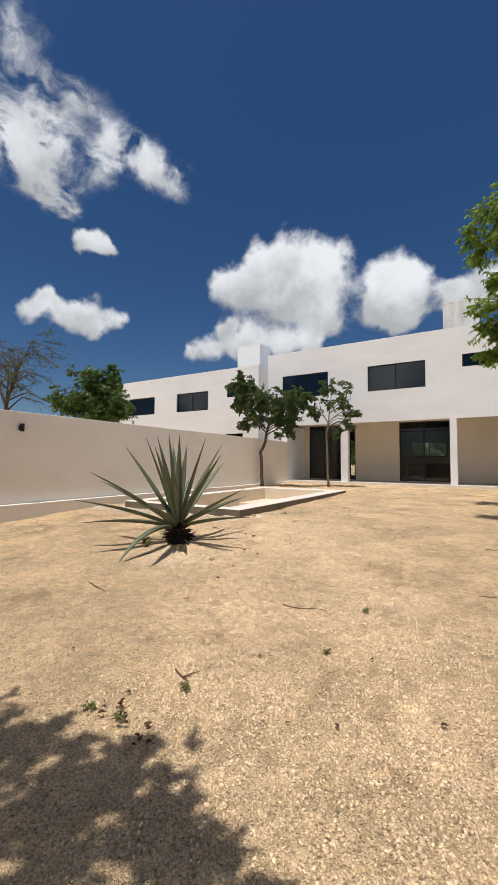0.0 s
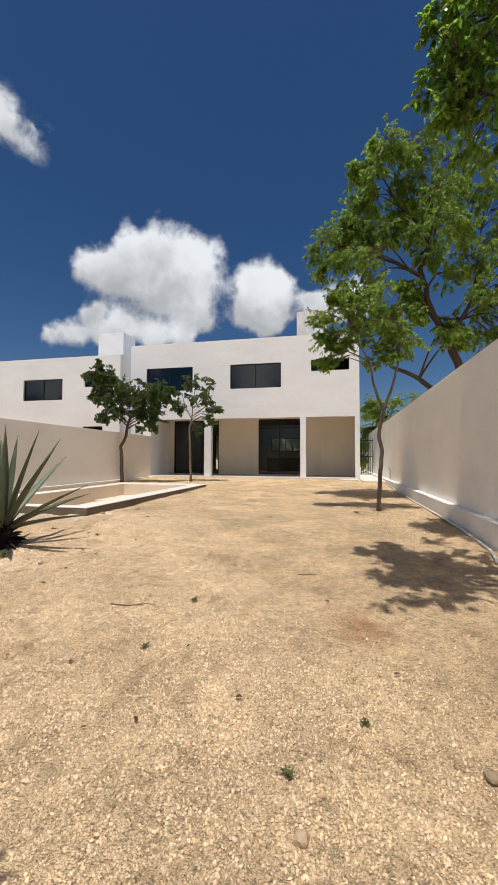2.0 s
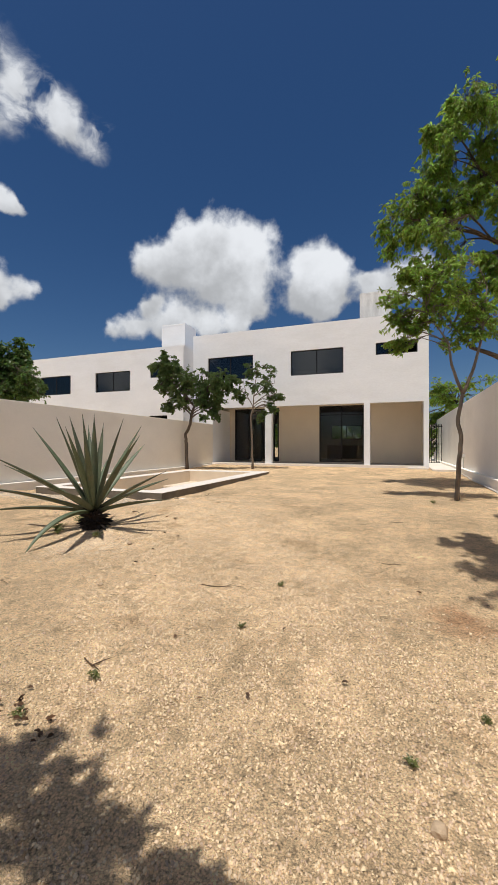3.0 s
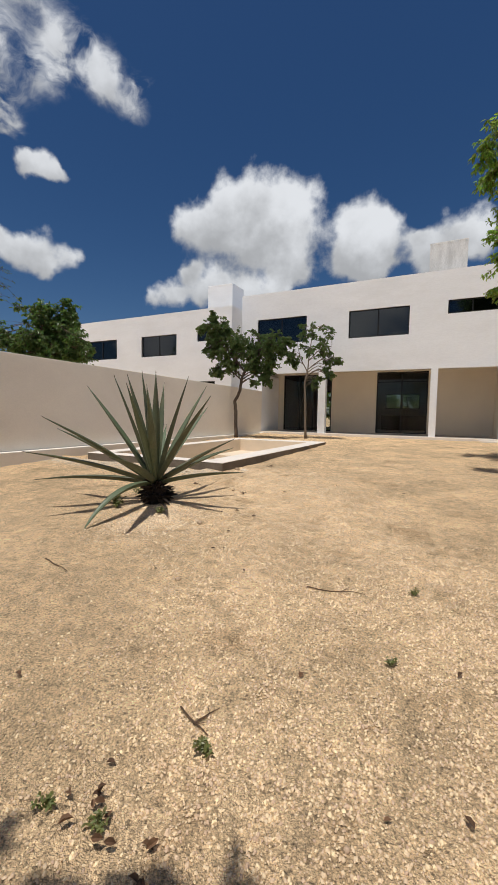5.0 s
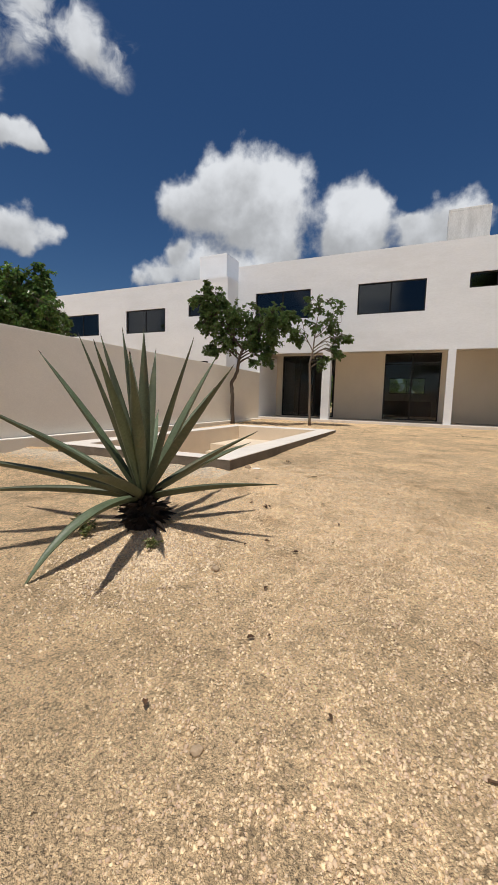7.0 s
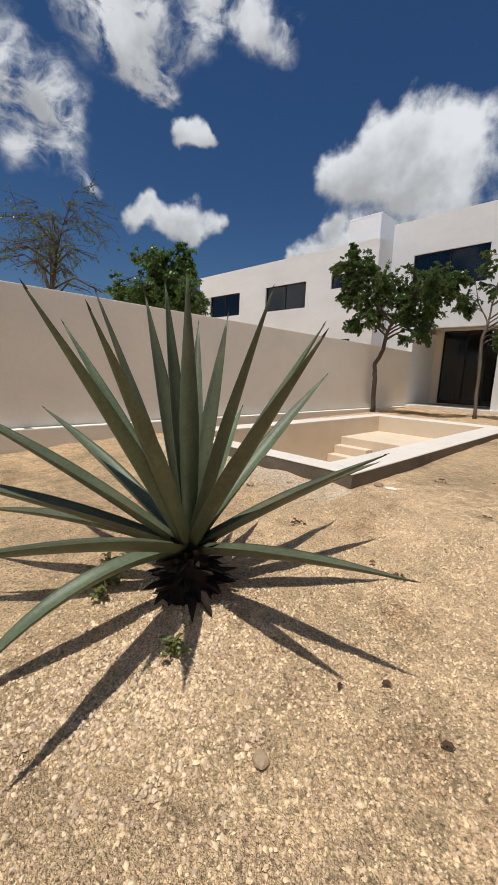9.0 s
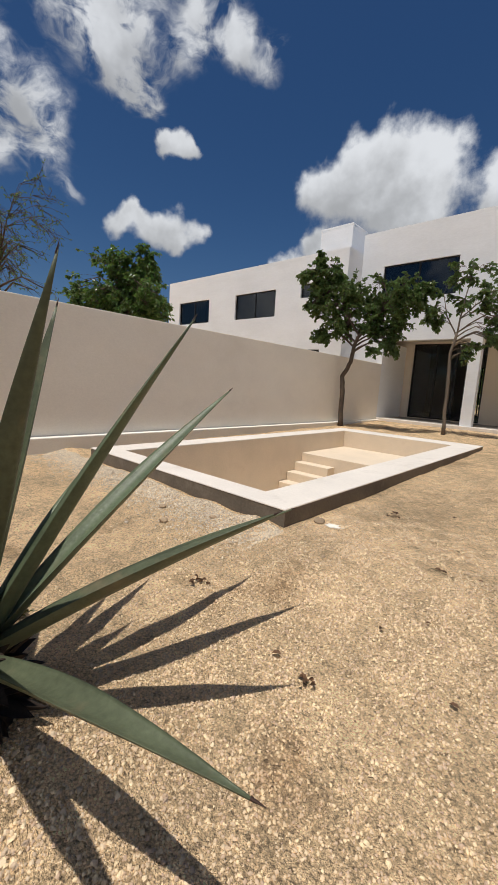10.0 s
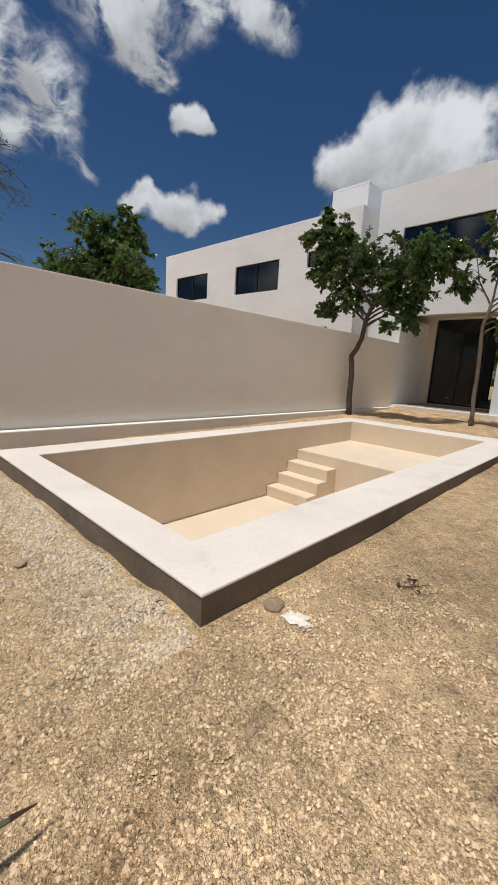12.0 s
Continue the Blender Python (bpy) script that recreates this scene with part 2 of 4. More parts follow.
M_AGAVE = material("blue_green_agave_skin", (0.098, 0.12, 0.069), 0.45, 0.2, 4.0, 50.0, 0.2, 60.0, per="object", spread=0.2, hue=0.025,
                   stain=(0.17, 0.145, 0.085), stain_scale=4.5, stain_from=0.57)
M_SPINE = material("dark_brown_spine", (0.045, 0.022, 0.015), 0.5, 0.1, 20.0, 60.0, 0.0)
# dry brown taken near black, with the shade under the blades in it
M_DEAD = material("dry_leaf_base_shaded", (0.022, 0.014, 0.010), 0.95, 0.3, 8.0, 50.0, 0.4, 40.0, per="object", spread=0.4)
M_TWIG = material("dry_twig", (0.10, 0.06, 0.035), 0.9, 0.2, 20.0, 80.0, 0.0)
M_DRYLEAF = material("fallen_brown_leaf", (0.12, 0.065, 0.035), 0.8, 0.2, 20.0, 80.0, 0.0, per="object", spread=0.4)
M_PIPE = material("white_plastic_pipe", (0.62, 0.60, 0.56), 0.4, 0.06, 3.0, 30.0, 0.0)
M_GRAVEL = material("tan_gravel_stone", (0.695, 0.522, 0.347), 0.9, 0.16, 1.1, 90.0, 0.0, per="island", spread=0.25, hue=0.014, stain=(0.53, 0.345, 0.19), stain_scale=1.3, stain_from=0.57)
M_STONE = material("pale_limestone", (0.40, 0.295, 0.195), 0.9, 0.15, 8.0, 60.0, 0.5, 60.0, per="object", spread=0.3)
M_CHIP = material("pale_limestone_chip", (0.66, 0.51, 0.355), 0.9, 0.12, 3.0, 90.0, 0.0, per="island", spread=0.35, hue=0.012)
M_GREY = material("grey_pool_gravel", (0.55, 0.455, 0.345), 0.9, 0.12, 1.2, 90.0, 0.0, per="island", spread=0.3, hue=0.008)
M_BLIND = material("grey_roller_blind", (0.22, 0.22, 0.23), 0.8, 0.05, 2.0, 40.0, 0.0)
M_LIME = material("white_lime_spill", (0.78, 0.74, 0.66), 0.9, 0.1, 15.0, 90.0, 0.4, 90.0)


def ground_material():
    """Crushed tan limestone: cells of stone, joints darkened for earth and gap shade, drifts of dust, reddish earth
    where the stone is thin.
    """
    m = material("tan_crushed_limestone", (0.87, 0.618, 0.363), 0.95, 0.2, 1.1, 22.0, 0.0, stain=(0.47, 0.285, 0.145), stain_scale=1.3, stain_from=0.57)
    nt = m.node_tree
    p = nt.nodes["Principled BSDF"]
    pos = nt.nodes["Geometry"].outputs["Position"]
    cells = []
    for s in (105.0, 210.0):
        v = nt.nodes.new("ShaderNodeTexVoronoi")
        v.inputs["Scale"].default_value = s
        v.inputs["Randomness"].default_value = 1.0
        nt.links.new(pos, v.inputs["Vector"])
        cells.append(v)
    grey = nt.nodes.new("ShaderNodeSeparateColor")
    nt.links.new(cells[0].outputs["Color"], grey.inputs[0])
    tone = nt.nodes.new("ShaderNodeMapRange")
    tone.inputs["To Min"].default_value, tone.inputs["To Max"].default_value = 0.82, 1.2
    nt.links.new(grey.outputs[0], tone.inputs["Value"])
    gap_shade = nt.nodes.new("ShaderNodeMapRange")
    for key, value in (("From Min", 0.46), ("From Max", 0.72), ("To Min", 1.05), ("To Max", 0.7)):
        gap_shade.inputs[key].default_value = value
    nt.links.new(cells[0].outputs["Distance"], gap_shade.inputs["Value"])
    both = nt.nodes.new("ShaderNodeMath")
    both.operation = "MULTIPLY"
    nt.links.new(tone.outputs[0], both.inputs[0])
    nt.links.new(gap_shade.outputs[0], both.inputs[1])
    # dark specks paint the shade in pits between stones; broader drifts of tone
    value = both.outputs[0]
    for scale, lo, hi, low, high in ((64.0, 0.57, 0.65, 1.06, 0.5), (26.0, 0.58, 0.7, 1.03, 0.68), (2.6, 0.4, 0.66, 1.05, 0.9), (11.0, 0.4, 0.64, 1.1, 0.84)):
        spots = nt.nodes.new("ShaderNodeTexNoise")
        spots.inputs["Scale"].default_value, spots.inputs["Detail"].default_value = scale, 4.0
        nt.links.new(pos, spots.inputs["Vector"])
        fade = nt.nodes.new("ShaderNodeMapRange")
        for key, number in (("From Min", lo), ("From Max", hi), ("To Min", low), ("To Max", high)):
            fade.inputs[key].default_value = number
        nt.links.new(spots.outputs["Fac"], fade.inputs["Value"])
        times = nt.nodes.new("ShaderNodeMath")
        times.operation = "MULTIPLY"
        nt.links.new(value, times.inputs[0])
        nt.links.new(fade.outputs[0], times.inputs[1])
        value = times.outputs[0]
    # a bare patch of red earth
    ragged = nt.nodes.new("ShaderNodeTexNoise")
    ragged.inputs["Scale"].default_value, ragged.inputs["Detail"].default_value = 7.0, 5.0
    nt.links.new(pos, ragged.inputs["Vector"])
    shifted = nt.nodes.new("ShaderNodeVectorMath")
    shifted.operation = "MULTIPLY_ADD"
    shifted.inputs[1].default_value = (0.5, 0.5, 0.0)
    nt.links.new(ragged.outputs["Color"], shifted.inputs[0])
    nt.links.new(pos, shifted.inputs[2])
    away = nt.nodes.new("ShaderNodeVectorMath")
    away.operation = "DISTANCE"
    away.inputs[1].default_value = (1.40, 3.85, -0.02)
    nt.links.new(shifted.outputs[0], away.inputs[0])
    bare = nt.nodes.new("ShaderNodeMapRange")
    for key, number in (("From Min", 0.08), ("From Max", 0.34), ("To Min", 0.75), ("To Max", 0.0)):
        bare.inputs[key].default_value = number
    nt.links.new(away.outputs["Value"], bare.inputs["Value"])
    earth = nt.nodes.new("ShaderNodeMix")
    earth.data_type = "RGBA"
    earth.inputs[7].default_value = (0.6, 0.31, 0.155, 1)
    nt.links.new(bare.outputs[0], earth.inputs[0])
    nt.links.new(p.inputs["Base Color"].links[0].from_socket, earth.inputs[6])
    hs = nt.nodes.new("ShaderNodeHueSaturation")
    nt.links.new(earth.outputs[2], hs.inputs["Color"])
    nt.links.new(value, hs.inputs["Value"])
    nt.links.new(hs.outputs[0], p.inputs["Base Color"])
    add = nt.nodes.new("ShaderNodeMath")
    add.operation = "ADD"
    nt.links.new(cells[0].outputs["Distance"], add.inputs[0])
    nt.links.new(cells[1].outputs["Distance"], add.inputs[1])
    b = nt.nodes.new("ShaderNodeBump")
    b.invert = True
    b.inputs["Strength"].default_value, b.inputs["Distance"].default_value = 1.0, 0.014
    nt.links.new(add.outputs[0], b.inputs["Height"])
    nt.links.new(b.outputs[0], p.inputs["Normal"])
    return m


M_GROUND = ground_material()


# ---- building helpers ----
def link_mesh(name, verts, faces, mat, parent=None, label="", smooth=False):
    me = bpy.data.meshes.new(name)
    me.from_pydata([tuple(v) for v in verts], [], [tuple(f) for f in faces])
    me.materials.append(mat)
    if smooth:
        me.polygons.foreach_set("use_smooth", [True] * len(me.polygons))
    me.update()
    ob = new(name, me)
    ob.parent = parent
    if label:
        ob["label"] = label
    return ob


def part(name, bm, mat, parent=None, label="", smooth=False):
    """Links a bmesh as one mesh object under a thing or under a part."""
    me = bpy.data.meshes.new(name)
    bmesh.ops.recalc_face_normals(bm, faces=bm.faces)
    bm.to_mesh(me)
    bm.free()
    me.materials.append(mat)
    if smooth:
        me.polygons.foreach_set("use_smooth", [True] * len(me.polygons))
    ob = new(name, me)
    ob.parent = parent
    if label:
        ob["label"] = label
    return ob


def box(x0, x1, y0, y1, z0, z1, bevel=0.0, bm=None):
    bm = bm or bmesh.new()
    made = bmesh.ops.create_cube(bm, size=1.0, matrix=Matrix.Translation(((x0 + x1) / 2, (y0 + y1) / 2, (z0 + z1) / 2))
                                 @ Matrix.Diagonal((x1 - x0, y1 - y0, z1 - z0, 1)))
    if bevel:
        edges = list({e for v in made["verts"] for e in v.link_edges})
        bmesh.ops.bevel(bm, geom=edges, offset=bevel, segments=2, affect="EDGES", profile=0.6)
    return bm


def wall_y(x0, x1, z0, z1, yf, yb, holes=()):
    """A wall across y from yf to yb with rectangular openings (x0, x1, z0, z1) right through it."""
    xs = sorted({x0, x1, *[c for h in holes for c in h[:2]]})
    zs = sorted({z0, z1, *[c for h in holes for c in h[2:]]})
    bm, seen = bmesh.new(), {}

    def vert(x, y, z):
        key = (x, y, z)
        if key not in seen:
            seen[key] = bm.verts.new(key)
        return seen[key]

    def solid(i, k):
        if not (0 <= i < len(xs) - 1 and 0 <= k < len(zs) - 1):
            return False
        cx, cz = (xs[i] + xs[i + 1]) / 2, (zs[k] + zs[k + 1]) / 2
        return not any(h[0] < cx < h[1] and h[2] < cz < h[3] for h in holes)

    for i in range(len(xs) - 1):
        for k in range(len(zs) - 1):
            if not solid(i, k):
                continue
            a, b, c, d = xs[i], xs[i + 1], zs[k], zs[k + 1]
            bm.faces.new([vert(a, yf, c), vert(b, yf, c), vert(b, yf, d), vert(a, yf, d)])
            bm.faces.new([vert(b, yb, c), vert(a, yb, c), vert(a, yb, d), vert(b, yb, d)])
            if not solid(i - 1, k):
                bm.faces.new([vert(a, yb, c), vert(a, yf, c), vert(a, yf, d), vert(a, yb, d)])
            if not solid(i + 1, k):
                bm.faces.new([vert(b, yf, c), vert(b, yb, c), vert(b, yb, d), vert(b, yf, d)])
            if not solid(i, k - 1):
                bm.faces.new([vert(a, yf, c), vert(a, yb, c), vert(b, yb, c), vert(b, yf, c)])
            if not solid(i, k + 1):
                bm.faces.new([vert(a, yb, d), vert(a, yf, d), vert(b, yf, d), vert(b, yb, d)])
    return bm


def tube(points, radii, seg=7):
    """Verts and faces of a bent, tapered stem."""
    pts = [Vector(p) for p in points]
    verts, faces, side = [], [], None
    for i, p in enumerate(pts):
        way = (pts[min(i + 1, len(pts) - 1)] - pts[max(i - 1, 0)]).normalized()
        if side is None:
            side = way.cross(Vector((0.3, 0.9, 0.2))).normalized()
        side = (side - way * side.dot(way)).normalized()
        other = way.cross(side)
        for k in range(seg):
            a = 2 * math.pi * k / seg
            verts.append(p + (side * math.cos(a) + other * math.sin(a)) * radii[i])
    for i in range(len(pts) - 1):
        for k in range(seg):
            n = (k + 1) % seg
            faces.append((i * seg + k, i * seg + n, (i + 1) * seg + n, (i + 1) * seg + k))
    faces.append(tuple(range(seg))[::-1])
    faces.append(tuple(range((len(pts) - 1) * seg, len(pts) * seg)))
    return verts, faces


def joined(pieces):
    verts, faces = [], []
    for v, f in pieces:
        o = len(verts)
        verts += v
        faces += [tuple(i + o for i in face) for face in f]
    return verts, faces


def thing(name, at, label, category, group="", kind=""):
    ob = new(name)
    ob.location = at
    ob.empty_display_size = 0.2
    return tagged(ob, label, category, group, kind)


def child_of(ob, parent):
    """Puts a mesh built in world coordinates under a thing whose Empty stands at its base."""
    ob.parent = parent
    ob.matrix_parent_inverse = Matrix.Translation(parent.location).inverted()
    return ob


def add(name, bm, mat, parent, label="", smooth=False):
    return child_of(part(name, bm, mat, None, label, smooth), parent)


# ---- ground ----
LEVELS = [(-400, -0.1), (1.5, -0.09), (2.6, -0.06), (4.0, 0.0), (5.0, 0.04), (6.3, 0.11), (7.2, 0.155), (10.0, 0.185), (14.5, 0.245), (18.6, 0.335), (400, 0.34)]
POOL = (-7.2, -3.75, 7.155, 14.35)
POOL_TOP = 0.332


def ground_z(x, y):
    z = LEVELS[0][1]
    for (y0, a), (y1, b) in zip(LEVELS, LEVELS[1:]):
        if y0 <= y <= y1:
            z = a + (b - a) * (y - y0) / (y1 - y0)
            break
    if -9 < x < 4 and -7 < y < 19:
        z += 0.016 * noise.noise(Vector((x * 0.9, y * 0.9, 0))) + 0.013 * noise.noise(Vector((x * 3.1, y * 3.1, 4))) + 0.013 * noise.noise(Vector((x * 6.3, y * 6.3, 2)))
        r = math.hypot(x + 3.42, y - 4.88)
        z += 0.06 * math.exp(-(r / 0.55) ** 2)
        edge = 1 / (1 + math.exp((x + 3.85) / 0.12)) if x > -8 else 1
        z += 0.06 * edge * math.exp(-((y - 7.15) / 0.3) ** 2) * (0.5 + 0.9 * noise.noise(Vector((x * 2.2, y * 2, 9))))
    return z


def ground():
    inset = 0.06
    px0, px1, py0, py1 = POOL[0] + inset, POOL[1] - inset, POOL[2] + inset, POOL[3] - inset
    xs = [-400, -120, -40, -20, -12] + list(np.arange(-9, px0 - 0.05, 0.14)) + list(np.linspace(px0, px1, 26)) + list(np.arange(px1 + 0.12, 4.0, 0.12)) + [6, 12, 25, 60, 150, 400]
    ys = [-400, -120, -40, -15, -7] + list(np.arange(-5, 0.9, 0.4)) + list(np.arange(1.0, py0 - 0.05, 0.1)) + list(np.linspace(py0, py1, 30)) + list(np.arange(py1 + 0.14, 18.9, 0.2)) + [20, 24, 30, 45, 80, 160, 400]
    verts = [(x, y, ground_z(x, y)) for y in ys for x in xs]
    w, faces = len(xs), []
    for j in range(len(ys) - 1):
        for i in range(w - 1):
            cx, cy = (xs[i] + xs[i + 1]) / 2, (ys[j] + ys[j + 1]) / 2
            if px0 < cx < px1 and py0 < cy < py1:
                continue
            faces.append((j * w + i, j * w + i + 1, (j + 1) * w + i + 1, (j + 1) * w + i))
    ob = link_mesh("ground", verts, faces, M_GROUND, smooth=True)
    return tagged(ob, "dry tan crushed limestone yard with drifts of dust", "ground", kind="structure")


ground()


# ---- boundary walls ----
def boundary(name, x_face, x_back, y0, y1, top, plinth_face, plinth_top, label, paint):
    bm = box(min(x_face, x_back), max(x_face, x_back), y0, y1, -0.6, top, 0.012)
    wall = tagged(part(name, bm, paint), label, "wall", kind="structure")
    lo, hi = sorted((plinth_face, x_face))
    bm = box(lo, hi - 0.0, y0, y1, -0.6, plinth_top, 0.015)
    part("plinth", bm, paint, wall, "projecting plinth with a flat ledge")
    return wall


boundary("wall_left", -8.18, -8.33, -6.0, 18.655, 2.41, -8.02, 0.375, "cream painted boundary wall with a low plinth along the pool", M_WALL)
boundary("wall_right", 3.12, 3.27, -6.0, 34.0, 2.94, 2.98, 0.47, "tall boundary wall in cream paint lightened for grazing sun, with a plinth ledge", M_WALL_LIT)
tagged(part("wall_back", box(-8.33, 3.27, -6.17, -6.003, -0.6, 2.6, 0.01), M_WALL), "cream painted wall closing the yard", "wall", kind="structure")


# ---- windows and doors ----
def window(owner, name, x0, x1, z0, z1, y, splits=(0.5,), label="", rail=None, glass_mat=None, bar=0.045, deep=0.06, skip=()):
    """A black aluminium frame set in an opening, with its panes as parts of it."""
    glass_mat = glass_mat or M_GLASS
    g = 0.002
    cuts = [x0, *[x0 + (x1 - x0) * s for s in splits], x1]
    ring_bm = wall_y(x0 + g, x1 - g, z0 + g, z1 - g, y, y + deep, ((x0 + bar, x1 - bar, z0 + bar, z1 - bar),))
    frame_ob = add(name, ring_bm, M_FRAME, owner, label)
    for c in cuts[1:-1]:
        part("mullion", box(c - bar * 0.55, c + bar * 0.55, y + 0.004, y + deep - 0.004, z0 + bar, z1 - bar, 0.003), M_FRAME, frame_ob)
    if rail:
        part("transom", box(x0 + bar, x1 - bar, y + 0.008, y + deep - 0.008, rail - bar * 0.4, rail + bar * 0.4, 0.003), M_FRAME, frame_ob)
    for i, (a, b) in enumerate(zip(cuts, cuts[1:])):
        if i in skip:
            continue
        pane = part("pane", box(a + bar * 0.5, b - bar * 0.5, y + 0.026, y + 0.032, z0 + bar * 0.9, z1 - bar * 0.9), glass_mat, frame_ob)
        pane.visible_shadow = False
    return frame_ob


# ---- the house ----
YF, YT, YR = 18.66, 20.9, 27.0
FLOOR, BEAM, CEIL, TOP = 0.46, 3.24, 3.44, 7.1


def house():
    h = thing("house", (-3.6, 18.7, 0.3), "white plastered two-storey house with a shaded ground floor terrace", "house")
    W1, W2, W3 = (-8.48, -5.975, 4.68, 5.87), (-4.04, -1.545, 4.68, 5.87), (-0.13, 1.6, 5.38, 5.92)
    add("upper_facade", wall_y(-9.35, 2.04, BEAM, TOP, YF, YF + 0.2, (W1, W2, W3)), M_FACADE, h, "white plaster with trowel marks")
    for x0, x1, name in ((-9.35, -8.19, "left_pier"), (-5.34, -5.0, "column"), (-0.64, -0.375, "column"), (1.83, 2.04, "column")):
        add(name, box(x0, x1, YF, YF + 0.3 if name == "column" else YT, -0.3, BEAM - 0.001, 0.006), M_FACADE, h)
    add("terrace_slab", box(-8.179, 1.829, 18.752, YT - 0.001, -0.2, 0.437, 0.006), M_SLAB, h, "grey cement terrace floor")
    # lip in pale coping cement paints the sun on the slab's front edge
    add("terrace_edge", box(-8.177, 1.86, 18.55, 18.75, -0.2, 0.443, 0.014), M_COPING, h, "terrace floor lip, coloured white for its sunlit front edge")
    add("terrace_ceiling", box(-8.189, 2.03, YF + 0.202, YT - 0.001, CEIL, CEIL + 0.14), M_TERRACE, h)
    D1, D2 = (-7.88, -5.27, FLOOR, 3.37), (-3.06, -0.78, FLOOR, 3.39)
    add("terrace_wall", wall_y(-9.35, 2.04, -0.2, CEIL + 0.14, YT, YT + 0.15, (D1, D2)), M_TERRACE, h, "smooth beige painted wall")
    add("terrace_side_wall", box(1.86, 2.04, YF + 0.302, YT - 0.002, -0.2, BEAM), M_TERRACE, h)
    add("left_side_wall", box(-9.35, -9.2, YT + 0.152, YR, -0.2, TOP), M_FACADE, h)
    add("left_upper_side_wall", box(-9.35, -9.2, YF + 0.202, YT + 0.15, BEAM, TOP), M_FACADE, h)
    add("right_side_wall", box(1.89, 2.04, YT + 0.152, YR, -0.2, TOP), M_FACADE, h)
    add("right_upper_side_wall", box(1.89, 2.04, YF + 0.202, YT + 0.15, BEAM, TOP), M_FACADE, h)
    RW, RD = (-3.36, -1.38, 1.76, 2.68), (-7.4, -5.95, FLOOR, 2.9)
    add("rear_wall", wall_y(-9.35, 2.04, -0.2, TOP, YR, YR + 0.15, (RW, RD)), M_INTERIOR, h)
    add("interior_floor", box(-9.19, 1.88, YT + 0.152, YR - 0.002, -0.2, FLOOR - 0.004), M_SLAB, h)
    add("interior_partition", box(-4.35, -4.2, YT + 0.152, YR - 0.002, FLOOR, CEIL), M_INTERIOR, h)
    add("storey_floor", box(-9.19, 1.88, YF + 0.21, YR - 0.002, CEIL + 0.142, CEIL + 0.3), M_INTERIOR, h)
    add("roof", box(-9.19, 1.88, YF + 0.202, YR - 0.002, 6.5, 6.68), M_ROOF, h, "flat roof behind the parapet")
    for w, label in ((W1, ""), (W2, ""), (W3, "")):
        window(h, "window", *w, YF + 0.07, (0.5,), label)
    window(h, "terrace_door", *D2, YT + 0.03, (0.5,), "black framed sliding glass door, shut", glass_mat=M_CLEAR, bar=0.055, rail=2.92)
    window(h, "terrace_door", *D1, YT + 0.03, (0.34, 0.62), "black framed sliding glass door, one leaf slid open", glass_mat=M_CLEAR, bar=0.055, skip=(2,))
    window(h, "rear_window", *RW, YR + 0.04, (0.5,), "small rear window", glass_mat=M_CLEAR)
    window(h, "rear_door", *RD, YR + 0.04, (0.5,), "glazed rear door", glass_mat=M_CLEAR)
    return h


house()


def tank_housing(x0, x1, y0, y1, z0, z1, label, mat):
    t = thing("roof_tank_housing", ((x0 + x1) / 2, y0, z0), label, "roof housing", "housings on the flat roofs")
    add("shell", box(x0, x1, y0, y1, z0, z1 - 0.1, 0.01), mat, t)
    add("cap", box(x0 - 0.002, x1 + 0.002, y0 - 0.002, y1 + 0.002, z1 - 0.099, z1, 0.012), mat, t)


tank_housing(-0.95, 0.52, 20.3, 21.7, 6.68, 8.85, "grey weathered plaster tank housing on the house roof", M_ROOF)
tank_housing(-12.84, -11.2, 21.0, 22.4, 5.98, 8.72, "white plaster tank housing on the neighbouring roof", M_FACADE)


def neighbour_house():
    y, h = 17.66, thing("neighbour_house", (-14.6, 17.7, 0.3), "white plastered two-storey neighbouring house behind the boundary wall", "house")
    N0, N1, N2, N3 = (-19.04, -16.73, 4.25, 5.335), (-14.96, -12.62, 4.25, 5.335), (-11.36, -10.1, 4.85, 5.38), (-11.42, -10.3, 1.4, 2.87)
    add("facade", wall_y(-19.95, -9.36, -0.3, 6.42, y, y + 0.2, (N0, N1, N2, N3)), M_FACADE, h)
    add("side_wall", box(-9.56, -9.36, y + 0.202, 27.0, -0.3, 6.42), M_FACADE, h)
    add("far_side_wall", box(-19.95, -19.75, y + 0.202, 27.0, -0.3, 6.42), M_FACADE, h)
    add("rear_wall", box(-19.74, -9.57, 26.8, 27.0, -0.3, 6.42), M_FACADE, h)
    add("roof", box(-19.74, -9.57, y + 0.202, 26.79, 5.8, 5.98), M_ROOF, h)
    add("storey_floor", box(-19.74, -9.57, y + 0.202, 26.79, 3.1, 3.3), M_INTERIOR, h)
    for w in (N0, N1, N2, N3):
        window(h, "window", *w, y + 0.07, (0.5,))
    for w in (N0, N1):
        add("roller_blind", box(w[0] - 0.03, w[1] + 0.03, y + 0.215, y + 0.222, w[2] - 0.05, w[3] + 0.05), M_BLIND, h, "grey roller blind, down")


neighbour_house()


def kitchen_counter():
    c = thing("kitchen_counter", (-2.4, 26.4, FLOOR), "dark wooden kitchen counter under the rear window", "counter")
    add("carcass", box(-3.5, -1.0, 26.2, 26.98, FLOOR, 1.34, 0.01), M_COUNTER, c)
    for k in range(4):
        add("door", box(-3.48 + k * 0.62, -2.88 + k * 0.62, 26.18, 26.198, FLOOR + 0.1, 1.3, 0.004), M_COUNTER, c)
    add("worktop", box(-3.54, -0.96, 26.14, 26.985, 1.342, 1.39, 0.006), M_SLAB, c)


kitchen_counter()


